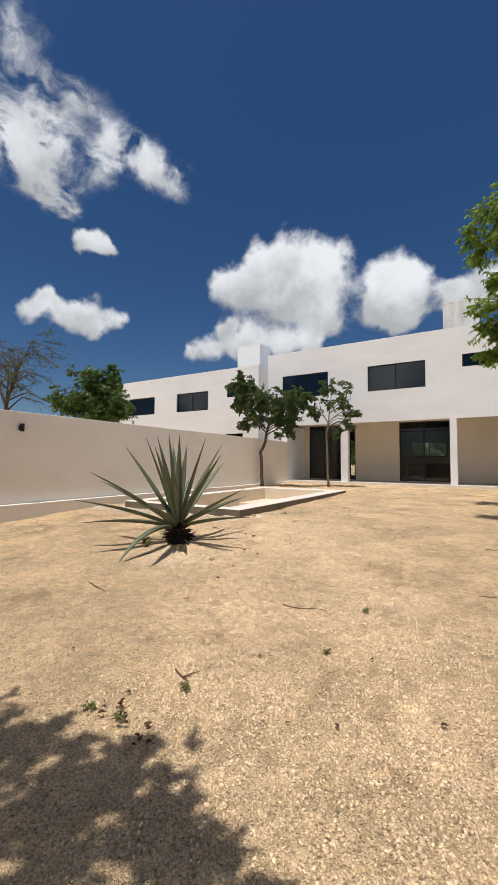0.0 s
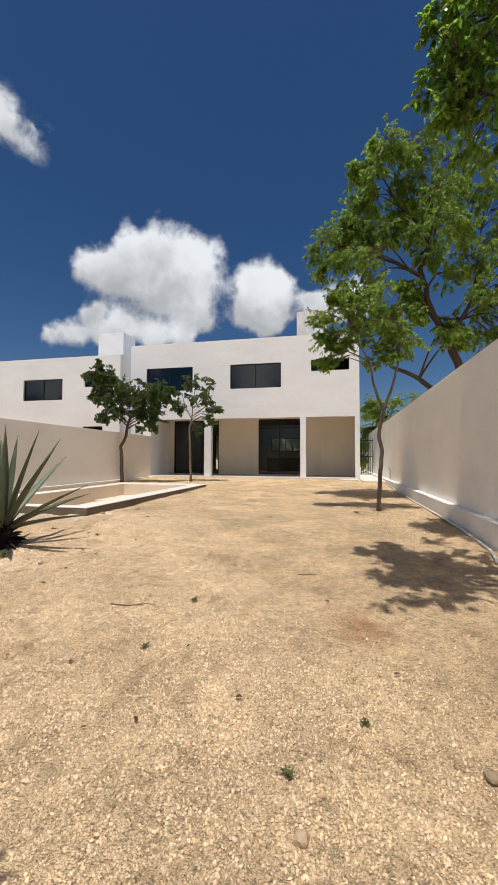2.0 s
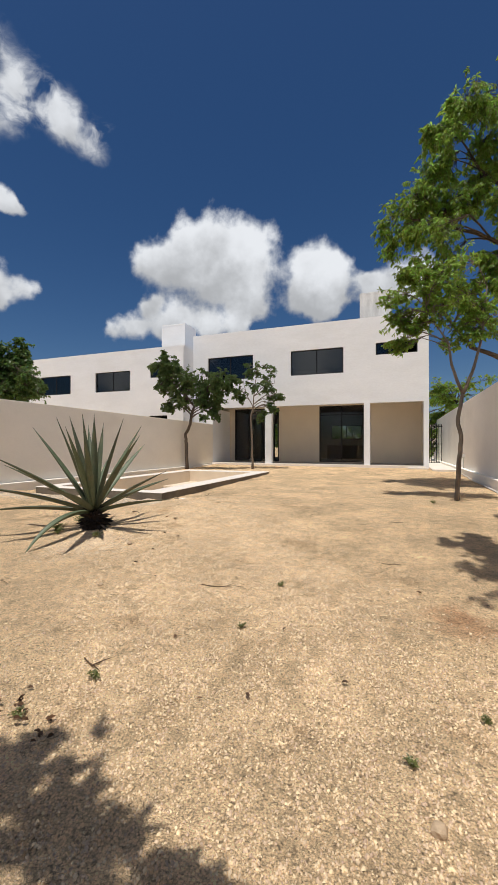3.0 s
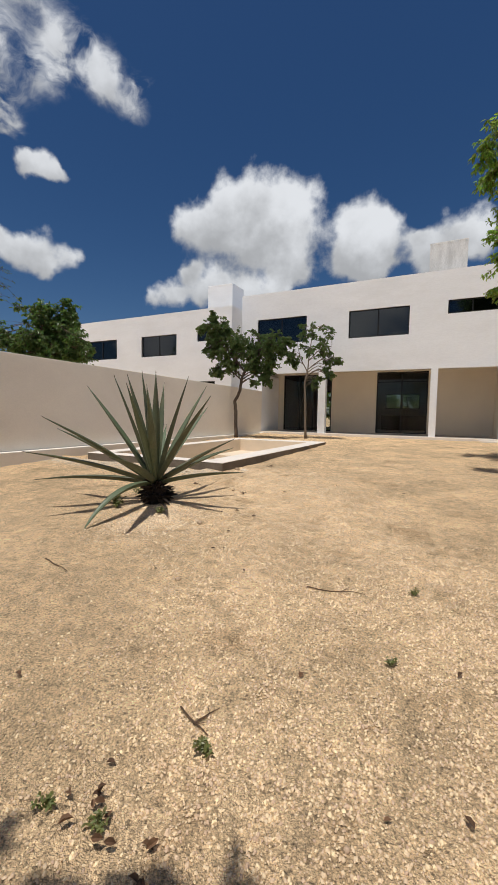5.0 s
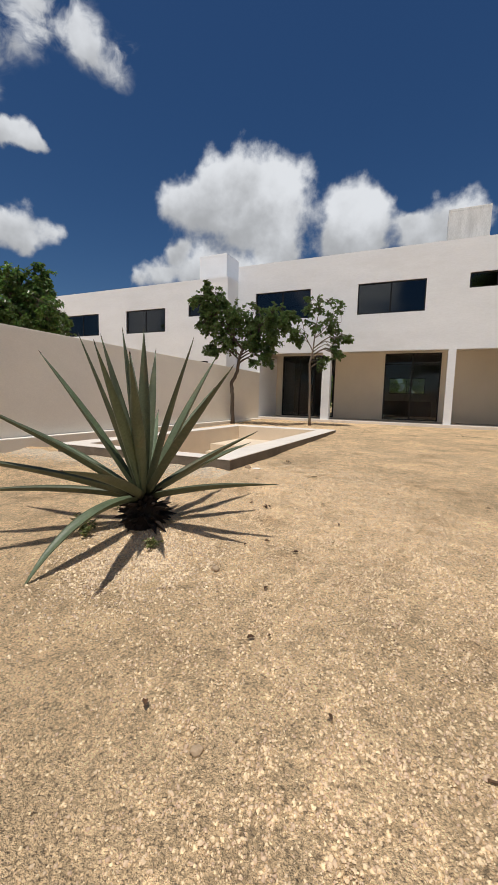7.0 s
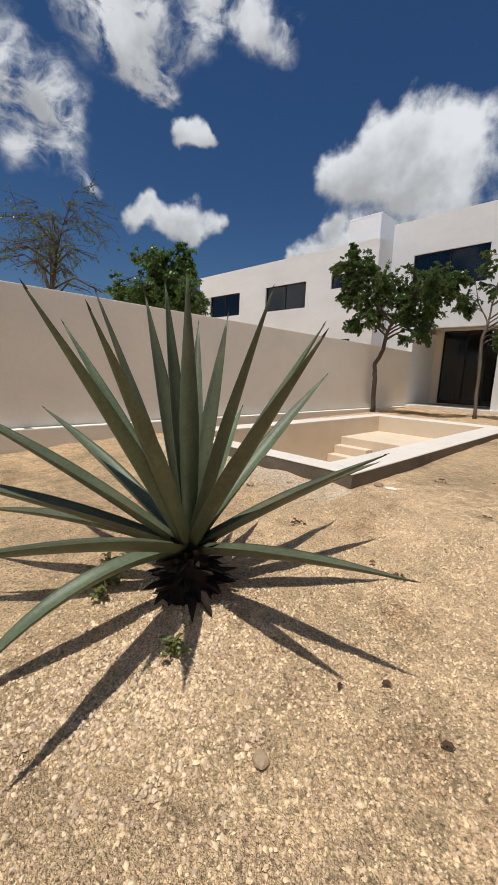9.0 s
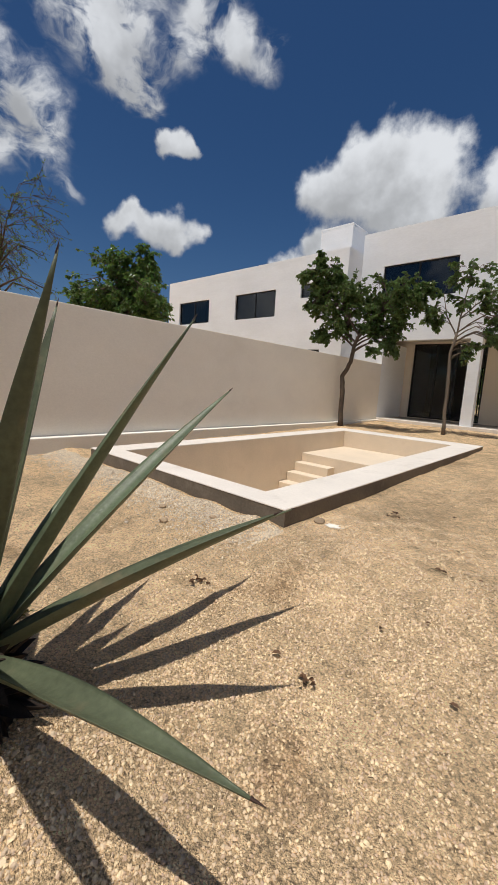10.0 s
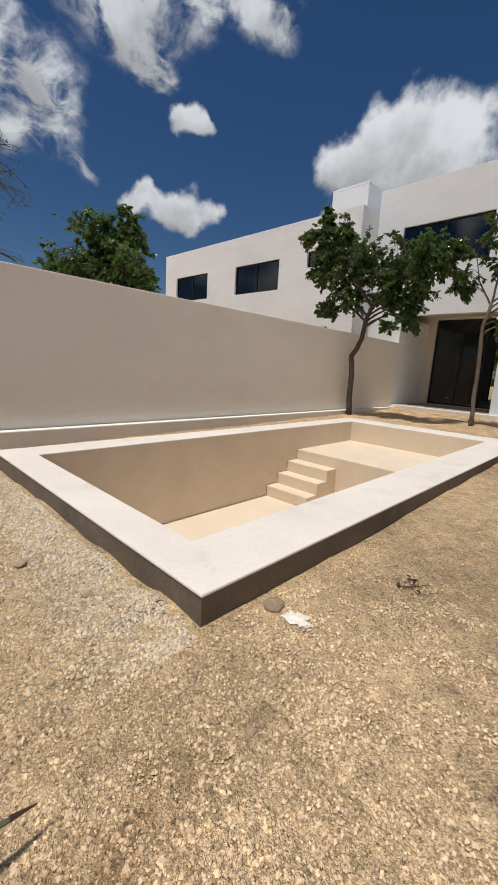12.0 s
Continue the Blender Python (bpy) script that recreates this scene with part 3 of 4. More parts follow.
def side_gate():
    g = thing("side_gate", (2.5, 24.0, 0.3), "black metal bar gate across the side passage", "gate")
    for z in (0.4, 1.4, 2.35):
        add("rail", box(2.05, 3.1, 24.0, 24.04, z, z + 0.04), M_FRAME, g)
    for k in range(9):
        add("bar", box(2.07 + k * 0.12, 2.1 + k * 0.12, 24.005, 24.035, 0.34, 2.5, 0.003), M_FRAME, g)


side_gate()
tagged(part("pavement", box(2.06, 2.975, 17.2, 30.0, 0.2, 0.385, 0.01), M_COPING), "pale cement path along the side of the house", "path", kind="structure")


def stepping_slab():
    s = thing("step_slab", (1.5, 18.3, 0.33), "thin pale cement slab lying before the terrace", "slab")
    add("slab", box(1.2, 1.95, 18.1, 18.54, 0.31, 0.385, 0.012), M_COPING, s)


stepping_slab()


# ---- swimming pool ----
def ring(ox0, ox1, oy0, oy1, ix0, ix1, iy0, iy1, z0, z1, bevel=0.0):
    bm = bmesh.new()
    rows = []
    for z in (z0, z1):
        rows.append(([bm.verts.new((x, y, z)) for x, y in ((ox0, oy0), (ox1, oy0), (ox1, oy1), (ox0, oy1))],
                     [bm.verts.new((x, y, z)) for x, y in ((ix0, iy0), (ix1, iy0), (ix1, iy1), (ix0, iy1))]))
    (bo, bi), (to, ti) = rows
    for k in range(4):
        n = (k + 1) % 4
        bm.faces.new((to[k], to[n], ti[n], ti[k]))
        bm.faces.new((bo[n], bo[k], bi[k], bi[n]))
        bm.faces.new((bo[k], bo[n], to[n], to[k]))
        bm.faces.new((bi[n], bi[k], ti[k], ti[n]))
    if bevel:
        bmesh.ops.recalc_face_normals(bm, faces=bm.faces)
        edges = [e for e in bm.edges if all(v in to + ti for v in e.verts) and (all(v in to for v in e.verts) or all(v in ti for v in e.verts))]
        bmesh.ops.bevel(bm, geom=edges, offset=bevel, segments=3, affect="EDGES", profile=0.5)
    return bm


def swimming_pool():
    x0, x1, y0, y1 = POOL
    i0, i1, j0, j1 = -6.8, -4.22, 7.46, 13.75
    p = thing("swimming_pool", ((x0 + x1) / 2, (y0 + y1) / 2, -0.84), "empty rectangular pool of cream plaster with a white coping", "pool")
    add("coping", ring(x0, x1, y0, y1, i0, i1, j0, j1, 0.318, POOL_TOP, 0.01), M_COPING, p, "smooth white cement coping")
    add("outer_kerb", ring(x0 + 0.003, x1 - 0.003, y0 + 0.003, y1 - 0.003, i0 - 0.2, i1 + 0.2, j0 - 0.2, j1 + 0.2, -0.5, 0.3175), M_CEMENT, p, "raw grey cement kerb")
    add("basin_wall", ring(i0 - 0.19, i1 + 0.19, j0 - 0.19, j1 + 0.19, i0 + 0.001, i1 - 0.001, j0 + 0.001, j1 - 0.001, -1.0, 0.3172), M_POOL, p)
    add("basin_floor", box(i0 - 0.1, i1 + 0.1, j0 - 0.1, j1 + 0.1, -1.1, -0.82), M_POOL, p)
    add("shelf", box(i0 + 0.003, i1 - 0.003, 11.87, j1 - 0.003, -0.819, -0.085, 0.012), M_POOL, p, "shallow sitting shelf")
    for k, (y, z) in enumerate(((11.6, -0.268), (11.34, -0.451), (11.07, -0.635))):
        add("step", box(i0 + 0.003, -5.95, y, 11.868 if k == 0 else (11.598 if k == 1 else 11.338), -0.819, z, 0.012), M_POOL, p)


swimming_pool()


# ---- agave ----
def agave_leaf(az, el, length, width, droop, roll, rng):
    """Verts, faces and tip of one thick channelled blade that starts at the origin."""
    n, half = 15, 4
    a, e = radians(az), radians(el)
    flat = Vector((math.cos(a), math.sin(a), 0))
    pts, ways, p = [], [], Vector((0, 0, 0))
    for i in range(n):
        s = i / (n - 1)
        ang = e + radians(droop) * (0.45 - s) * 1.3
        way = flat * math.cos(ang) + Vector((0, 0, math.sin(ang)))
        pts.append(p.copy())
        ways.append(way)
        p = p + way * (length / (n - 1))
    verts, faces = [], []
    across = Vector((-math.sin(a), math.cos(a), 0))
    for i, (q, way) in enumerate(zip(pts, ways)):
        s = i / (n - 1)
        w = width * (0.62 + 0.38 * math.sin(min(s / 0.45, 1) * math.pi / 2)) * (1.0 if s < 0.45 else max(1 - ((s - 0.45) / 0.55) ** 1.5, 0.035))
        up = way.cross(across).normalized() * -1
        if up.z < 0 and el < 85:
            up = -up
        c = Matrix.Rotation(radians(roll) * s, 3, way)
        side, norm = c @ across, c @ up
        thick = 0.028 * (1 - s) ** 0.7 + 0.003
        trough = 0.30 * w * (1 - 0.55 * s)
        top, bottom = [], []
        for k in range(-half, half + 1):
            u = k / half
            lift = trough * (u * u - 0.35)
            top.append(q + side * (u * w / 2) + norm * lift)
            bottom.append(q + side * (u * w / 2 * 0.985) + norm * (lift - thick * (1 - u * u) - 0.002))
        verts += top + bottom[::-1]
    m = 2 * (2 * half + 1)
    for i in range(n - 1):
        for k in range(m):
            j = (k + 1) % m
            faces.append((i * m + k, i * m + j, (i + 1) * m + j, (i + 1) * m + k))
    faces.append(tuple(range(m))[::-1])
    faces.append(tuple(range((n - 1) * m, n * m)))
    return verts, faces, pts[-1], ways[-1]


# azimuth, elevation, reach and droop of each blade's tip, from the foot of the heart
BLADES = [(-69, 54.5, 1.55, 4), (-158, 56, 1.56, 4), (-138, 71, 1.50, 3), (178, 72, 1.54, 3), (-166, 83, 1.50, 0), (-49, 85, 1.48, 1), (-56, 54, 1.49, 4),
          (114, 73, 1.44, 2), (24, 74, 1.48, 3), (69, 60, 1.55, 4), (-12, 51, 1.50, 4), (92, 40, 1.66, 6), (50, 31, 1.24, 8), (75, 18, 1.50, 8), (12, 14, 1.18, 10),
          (-128, 36, 1.56, 8), (-171, 26, 1.69, 8), (-128, 20, 1.55, 10), (-150, 5, 1.48, 13), (-70, 23.5, 1.38, 10), (-93, -14, 1.20, 48), 
          (140, 64, 1.52, 4), (120, 40, 1.25, 6)]


def agave():
    base = Vector((-3.42, 4.88, ground_z(-3.42, 4.88)))
    rng = random.Random(4)
    g = thing("agave", base, "large blue-green agave with long pointed leaves over dry leaf bases darkened for shade", "plant")
    foot, heart = Vector((0, 0, 0.15)), Vector((0, 0, 0.25))
    verts, faces = tube([(0, 0, -0.08), (0, 0, 0.0), (0, 0, 0.1), (0, 0, 0.2), (0, 0, 0.3)], [0.15, 0.16, 0.14, 0.10, 0.03], 14)
    verts = [v * (1 + 0.12 * noise.noise(v * 9)) for v in verts]
    link_mesh("stem", verts, faces, M_DEAD, g, "dark fibrous stump, darkened further for leaf shade")
    for az, el, reach, droop in BLADES:
        flat = Vector((math.cos(radians(az)), math.sin(radians(az)), 0))
        e = radians(el)
        start = heart + flat * (0.07 * math.cos(e)) + Vector((0, 0, 0.05 * math.sin(max(e, 0))))
        line = foot + flat * (reach * math.cos(e)) + Vector((0, 0, reach * math.sin(e))) - start
        tilt = math.degrees(math.atan2(line.z, line.dot(flat)))
        v, f, tip, way = agave_leaf(az, tilt, line.length, rng.uniform(0.09, 0.115), droop, rng.uniform(-12, 12), rng)
        leaf = link_mesh("leaf", [p + start for p in v], f, M_AGAVE, g, smooth=True)
        sv, sf = tube([tip + start - way * 0.012, tip + start + way * 0.022], [0.0045, 0.0008], 6)
        link_mesh("spine", sv, sf, M_SPINE, leaf)
    for k in range(80):
        az = k * 137.5
        high = k / 80
        el = -25 + 70 * high + rng.uniform(-12, 12)
        v, f, tip, way = agave_leaf(az, el, rng.uniform(0.09, 0.2) * (1.15 - 0.35 * high), rng.uniform(0.035, 0.065), rng.uniform(-10, 50), rng.uniform(-40, 40), rng)
        start = Vector((math.cos(radians(az)), math.sin(radians(az)), 0)) * (0.11 - 0.06 * high) + Vector((0, 0, 0.04 + 0.2 * high + rng.uniform(-0.02, 0.02)))
        link_mesh("dry_leaf", [p + start for p in v], f, M_DEAD, g, smooth=True)



agave()


# ---- trees ----
def blades(spots, length, width, fold=0.25):
    """Verts and faces of many leaves: spots is a list of (place, way, up, size)."""
    verts, faces = [], []
    for p, way, up, k in spots:
        side = way.cross(up)
        if side.length < 1e-4:
            continue
        side.normalize()
        norm = side.cross(way)
        L, W = length * k, width * k
        o = len(verts)
        sag = norm * (-0.12 * L)
        verts += [p, p + way * (0.3 * L) + side * (W * 0.42) + norm * (fold * W), p + way * (0.3 * L) - side * (W * 0.42) + norm * (fold * W),
                  p + way * (0.68 * L) + side * (W * 0.46) + norm * (fold * W) + sag * 0.5, p + way * (0.68 * L) - side * (W * 0.46) + norm * (fold * W) + sag * 0.5,
                  p + way * L + sag, p + way * (0.5 * L) + sag * 0.2]
        faces += [(o, o + 1, o + 6), (o, o + 6, o + 2), (o + 1, o + 3, o + 6), (o + 2, o + 6, o + 4), (o + 3, o + 5, o + 6), (o + 4, o + 6, o + 5)]
    return verts, faces


def tree(name, label, base, stems, clumps, leaf, twigs, per_twig, leaf_mat, bark=None, seed=1, droop=0.3, deep=1.0, group="", stem_seg=8, twig_r=0.006):
    """stems: (points, start radius, end radius), the first one the trunk. clumps: x, y, z, radius of each spray of the crown."""
    rng = random.Random(seed)
    bark = bark or M_BARK
    t = thing(name, base, label, "tree", group)
    nodes = []
    for i, (pts, r0, r1) in enumerate(stems):
        fine = []
        for a, b in zip(pts, pts[1:]):
            for s in range(4):
                fine.append(Vector(a).lerp(Vector(b), s / 4) + Vector([rng.uniform(-1, 1) * r0 * 0.25 for _ in range(3)]))
        fine.append(Vector(pts[-1]))
        radii = [r0 + (r1 - r0) * k / (len(fine) - 1) for k in range(len(fine))]
        if i == 0:
            radii[0] *= 1.25
        child_of(link_mesh("trunk" if i == 0 else "limb", *tube(fine, radii, stem_seg), bark, smooth=True), t)
        nodes += [(p, r) for p, r in zip(fine[len(fine) // 2:] if i == 0 else fine[2:], radii[len(fine) // 2:] if i == 0 else radii[2:])]
    wood, spots, sprays = [], [], []
    for cx, cy, cz, cr in clumps:
        for _ in range(4):
            d = Vector((rng.gauss(0, 1), rng.gauss(0, 1) * deep, rng.gauss(0, 0.8))) * cr * 0.6
            sprays.append((Vector((cx, cy, cz)) + d, cr * rng.uniform(0.55, 0.95)))
    twigs = twigs // 3
    for c, cr in sprays:
        start, r = min(nodes, key=lambda n: (n[0] - c).length + max(0, n[0].z - c.z) * 1.5)
        mid = start.lerp(c, 0.5) + Vector((rng.uniform(-0.15, 0.15), rng.uniform(-0.15, 0.15), 0.1)) * cr + Vector((0, 0, 0.22 * (c - start).length))
        r = min(r * 0.55, 0.035)
        line = [start, start.lerp(mid, 0.5) + Vector((0, 0, 0.03)), mid, mid.lerp(c, 0.6), c]
        wood.append(tube(line, [r, r * 0.85, r * 0.65, r * 0.5, r * 0.35], 5))
        for _ in range(twigs):
            d = Vector((rng.gauss(0, 1), rng.gauss(0, 1), rng.gauss(0, 0.8))).normalized()
            end = c + d * cr * rng.uniform(0.2, 1.15) - Vector((0, 0, droop * cr * rng.uniform(0, 0.8)))
            root = line[rng.choice((2, 3, 4))]
            bend = root.lerp(end, 0.5) + Vector((rng.uniform(-1, 1), rng.uniform(-1, 1), rng.uniform(0, 1))) * cr * 0.14
            wood.append(tube([root, bend, end], [twig_r, twig_r * 0.7, twig_r * 0.35], 4))
            out = (end - bend).normalized()
            for k in range(per_twig):
                s = rng.uniform(0.25, 1.0)
                p = bend.lerp(end, s)
                way = (out * 0.5 + Vector((rng.gauss(0, 0.7), rng.gauss(0, 0.7), rng.gauss(0, 0.45) - droop))).normalized()
                up = Vector((rng.gauss(0, 0.9), rng.gauss(0, 0.9) - 0.3, 1)).normalized()
                spots.append((p, way, up, rng.uniform(0.65, 1.2)))
    child_of(link_mesh("twig_mass", *joined(wood), bark, smooth=True), t)["kind"] = "stuff"
    crown = child_of(link_mesh("crown", *blades(spots, *leaf), leaf_mat), t)
    crown["kind"] = "stuff"
    return t


def yard_trees():
    g1, g2, g3 = ground_z(-7.9, 15.5), ground_z(-5.2, 16.5), ground_z(1.87, 9.3)
    tree("tree", "young broad-leaved tree with a kinked trunk at the pool's end", (-7.9, 15.5, g1),
         [([(-7.9, 15.5, g1 - 0.1), (-7.95, 15.5, 1.37), (-7.98, 15.5, 1.78), (-7.76, 15.5, 2.24), (-7.67, 15.5, 2.79), (-7.54, 15.5, 3.05)], 0.075, 0.05),
          ([(-7.56, 15.5, 3.0), (-8.0, 15.4, 3.6), (-8.7, 15.4, 4.4), (-8.96, 15.4, 5.2)], 0.04, 0.012),
          ([(-7.54, 15.5, 3.0), (-7.1, 15.6, 3.6), (-6.5, 15.6, 4.0), (-6.1, 15.6, 3.9)], 0.04, 0.012)],
         [(-8.98, 15.4, 5.3, 0.22), (-9.14, 15.5, 4.62, 0.42), (-8.6, 15.5, 3.75, 0.42), (-8.05, 15.5, 4.5, 0.5), (-7.95, 15.4, 3.75, 0.45), (-7.3, 15.6, 4.25, 0.5),
          (-6.65, 15.5, 4.1, 0.45), (-6.55, 15.5, 3.4, 0.5), (-6.1, 15.5, 3.8, 0.36), (-8.72, 15.4, 3.05, 0.28), (-6.75, 15.5, 2.72, 0.25), (-9.2, 15.5, 3.95, 0.36),
          (-9.35, 15.5, 4.75, 0.32), (-5.9, 15.6, 4.05, 0.28), (-7.4, 15.5, 3.5, 0.45), (-8.5, 15.5, 4.3, 0.5), (-7.7, 15.5, 4.1, 0.5), (-7.0, 15.4, 3.7, 0.5), (-8.2, 15.5, 3.3, 0.35), (-8.6, 15.5, 4.9, 0.35), (-6.9, 15.6, 3.1, 0.35)],
         (0.095, 0.055), 70, 17, M_LEAF, M_BARK, 3, 0.35, group="young trees by the terrace")
    tree("tree", "slender young tree with a thin open crown before the terrace", (-5.2, 16.5, g2),
         [([(-5.2, 16.5, g2 - 0.1), (-5.24, 16.5, 1.78), (-5.28, 16.5, 2.6), (-5.18, 16.5, 3.1)], 0.05, 0.035),
          ([(-5.2, 16.5, 3.05), (-5.5, 16.5, 3.6), (-5.65, 16.5, 4.2)], 0.022, 0.008),
          ([(-5.18, 16.5, 3.05), (-5.1, 16.5, 3.9), (-5.0, 16.5, 4.5)], 0.026, 0.01),
          ([(-5.12, 16.5, 3.5), (-4.7, 16.5, 3.9), (-4.2, 16.5, 4.0)], 0.018, 0.008)],
         [(-5.09, 16.5, 4.7, 0.34), (-4.6, 16.5, 4.5, 0.32), (-4.72, 16.5, 4.05, 0.34), (-4.3, 16.5, 3.9, 0.3), (-4.2, 16.5, 3.3, 0.3), (-3.95, 16.5, 3.5, 0.2),
          (-5.65, 16.5, 3.4, 0.24), (-5.45, 16.5, 3.95, 0.3), (-4.75, 16.4, 2.6, 0.24), (-5.9, 16.5, 3.45, 0.24), (-5.5, 16.5, 4.45, 0.28), (-4.2, 16.5, 2.95, 0.2)],
         (0.11, 0.06), 24, 10, M_LEAF, M_BARK_PALE, 5, 0.4, group="young trees by the terrace")
    tree("tree", "thin forked tree with feathery light leaves by the boundary wall", (1.87, 9.3, g3),
         [([(1.87, 9.3, g3 - 0.1), (1.9, 9.3, 0.9), (1.95, 9.3, 1.4), (1.88, 9.3, 1.85), (1.98, 9.3, 2.4)], 0.048, 0.036),
          ([(1.98, 9.3, 2.35), (1.77, 9.3, 2.95), (1.72, 9.3, 3.4), (1.3, 9.3, 4.2)], 0.035, 0.012),
          ([(1.98, 9.3, 2.35), (2.19, 9.3, 2.92), (2.31, 9.3, 3.41), (2.41, 9.3, 4.5)], 0.036, 0.014)],
         [(0.8, 9.3, 3.94, 0.32), (1.15, 9.3, 3.75, 0.25), (0.6, 9.3, 3.5, 0.2), (1.36, 9.3, 4.36, 0.42), (0.93, 9.3, 4.35, 0.36), (1.7, 9.3, 4.15, 0.4),
          (2.14, 9.3, 4.3, 0.42), (2.35, 9.3, 3.75, 0.32), (2.05, 9.3, 3.55, 0.25), (1.75, 9.3, 4.7, 0.45), (2.49, 9.3, 4.1, 0.4), (1.2, 9.3, 4.7, 0.42)],
         (0.085, 0.036), 45, 14, M_LEAF_LIGHT, M_BARK_PALE, 7, 0.35)


yard_trees()


def overhanging_trees():
    tree("tree", "large spreading tree beyond the boundary wall with drooping light green leaves", (5.0, 11.8, 0.2),
         [([(5.0, 11.8, 0.1), (4.7, 11.6, 1.8), (4.2, 11.5, 3.6), (3.8, 11.5, 4.56), (3.45, 11.5, 5.35), (3.23, 11.5, 6.4), (3.5, 11.5, 7.2), (3.4, 11.5, 8.3)], 0.13, 0.04),
          ([(4.55, 11.55, 2.4), (3.6, 11.5, 3.0), (3.14, 11.5, 3.45), (2.5, 11.5, 3.8), (1.9, 11.4, 4.6)], 0.09, 0.03),
          ([(3.3, 11.5, 6.2), (2.6, 11.4, 6.6), (1.8, 11.3, 6.9), (1.1, 11.3, 7.2)], 0.055, 0.02),
          ([(3.45, 11.5, 7.4), (2.7, 11.6, 8.3), (2.2, 11.6, 9.4)], 0.05, 0.015),
          ([(3.9, 11.5, 4.4), (4.6, 11.8, 5.6), (4.9, 12, 7.6)], 0.07, 0.02)],
         [(0.98, 11.5, 6.85, 0.5), (1.05, 11.4, 7.6, 0.55), (1.5, 11.4, 8.1, 0.6), (1.95, 11.5, 8.7, 0.6), (1.8, 11.5, 9.2, 0.4), (2.3, 11.6, 9.7, 0.5), (2.35, 11.6, 10.2, 0.3),
          (2.95, 11.5, 9.4, 0.75), (2.9, 11.5, 8.5, 0.75), (2.25, 11.3, 7.8, 0.7), (2.7, 11.3, 7.2, 0.6), (3.8, 11.5, 9.4, 0.9), (3.75, 11.4, 7.8, 0.75), (4.5, 11.6, 8.7, 0.9),
          (4.8, 11.6, 7.7, 0.8), (4.8, 11.6, 6.7, 0.75), (1.95, 11.4, 6.4, 0.55), (1.3, 11.4, 6.0, 0.45), (3.0, 11.5, 6.0, 0.4), (5.0, 11.7, 5.7, 0.7), (1.9, 11.3, 5.3, 0.5), (2.6, 11.3, 4.9, 0.4), (3.6, 11.2, 6.8, 0.6), (4.5, 11.5, 5.2, 0.6), (3.3, 11.2, 5.3, 0.45), (5.3, 11.6, 4.7, 0.6), (4.0, 11.3, 4.5, 0.35),
          (5.6, 11.6, 6.2, 0.7), (5.6, 11.6, 7.6, 0.8), (5.2, 11.6, 9.3, 0.8), (3.4, 11.3, 8.2, 0.6), (1.6, 11.3, 7.2, 0.5)],
         (0.13, 0.04), 84, 17, M_LEAF_LIGHT, M_BARK, 11, 0.85, 1.2)
    tree("tree", "tall glossy broad-leaved tree leaning over the boundary wall", (4.9, 5.4, 0.0),
         [([(4.9, 5.4, -0.1), (4.5, 5.5, 2.0), (4.2, 5.6, 4.2), (3.6, 5.9, 6.0), (3.2, 6.0, 7.2)], 0.14, 0.04),
          ([(3.9, 5.7, 5.2), (3.2, 5.9, 5.9), (2.6, 6.0, 6.4)], 0.05, 0.015),
          ([(4.2, 5.6, 4.2), (4.4, 6.4, 5.6), (4.2, 7.0, 6.4)], 0.06, 0.02), ([(4.1, 5.6, 4.6), (3.3, 4.6, 5.9), (2.4, 3.7, 6.5)], 0.06, 0.015)],
         [(2.4, 6.0, 7.4, 0.3), (2.5, 6.0, 7.0, 0.35), (2.4, 6.0, 6.65, 0.32), (2.75, 6.0, 6.6, 0.4), (2.9, 6.0, 7.2, 0.45), (3.1, 6.1, 6.35, 0.45), (2.7, 6.0, 6.1, 0.36),
          (2.45, 6.0, 6.1, 0.28), (3.1, 6.0, 5.8, 0.45), (3.2, 6.0, 7.5, 0.5), (3.6, 6.2, 6.8, 0.6), (3.6, 6.2, 7.6, 0.6), (3.8, 6.3, 6.0, 0.5), (2.7, 6.1, 7.8, 0.4), (3.3, 5.2, 6.9, 0.6), (2.7, 5.0, 7.4, 0.4), (1.5, 3.7, 6.6, 0.4), (2.0, 3.6, 6.8, 0.5), (2.5, 3.5, 6.6, 0.55), (2.2, 4.2, 7.2, 0.4), (1.7, 4.3, 7.3, 0.25), (2.9, 3.9, 6.4, 0.5), (2.6, 2.8, 6.6, 0.5), (2.0, 2.9, 6.9, 0.4), (1.45, 3.9, 8.0, 0.22), (1.6, 3.6, 7.9, 0.28), (1.5, 3.0, 8.0, 0.25), (2.0, 3.3, 7.7, 0.3)],
         (0.12, 0.062), 34, 8, M_LEAF_MID, M_BARK, 13, 0.45, 1.0)
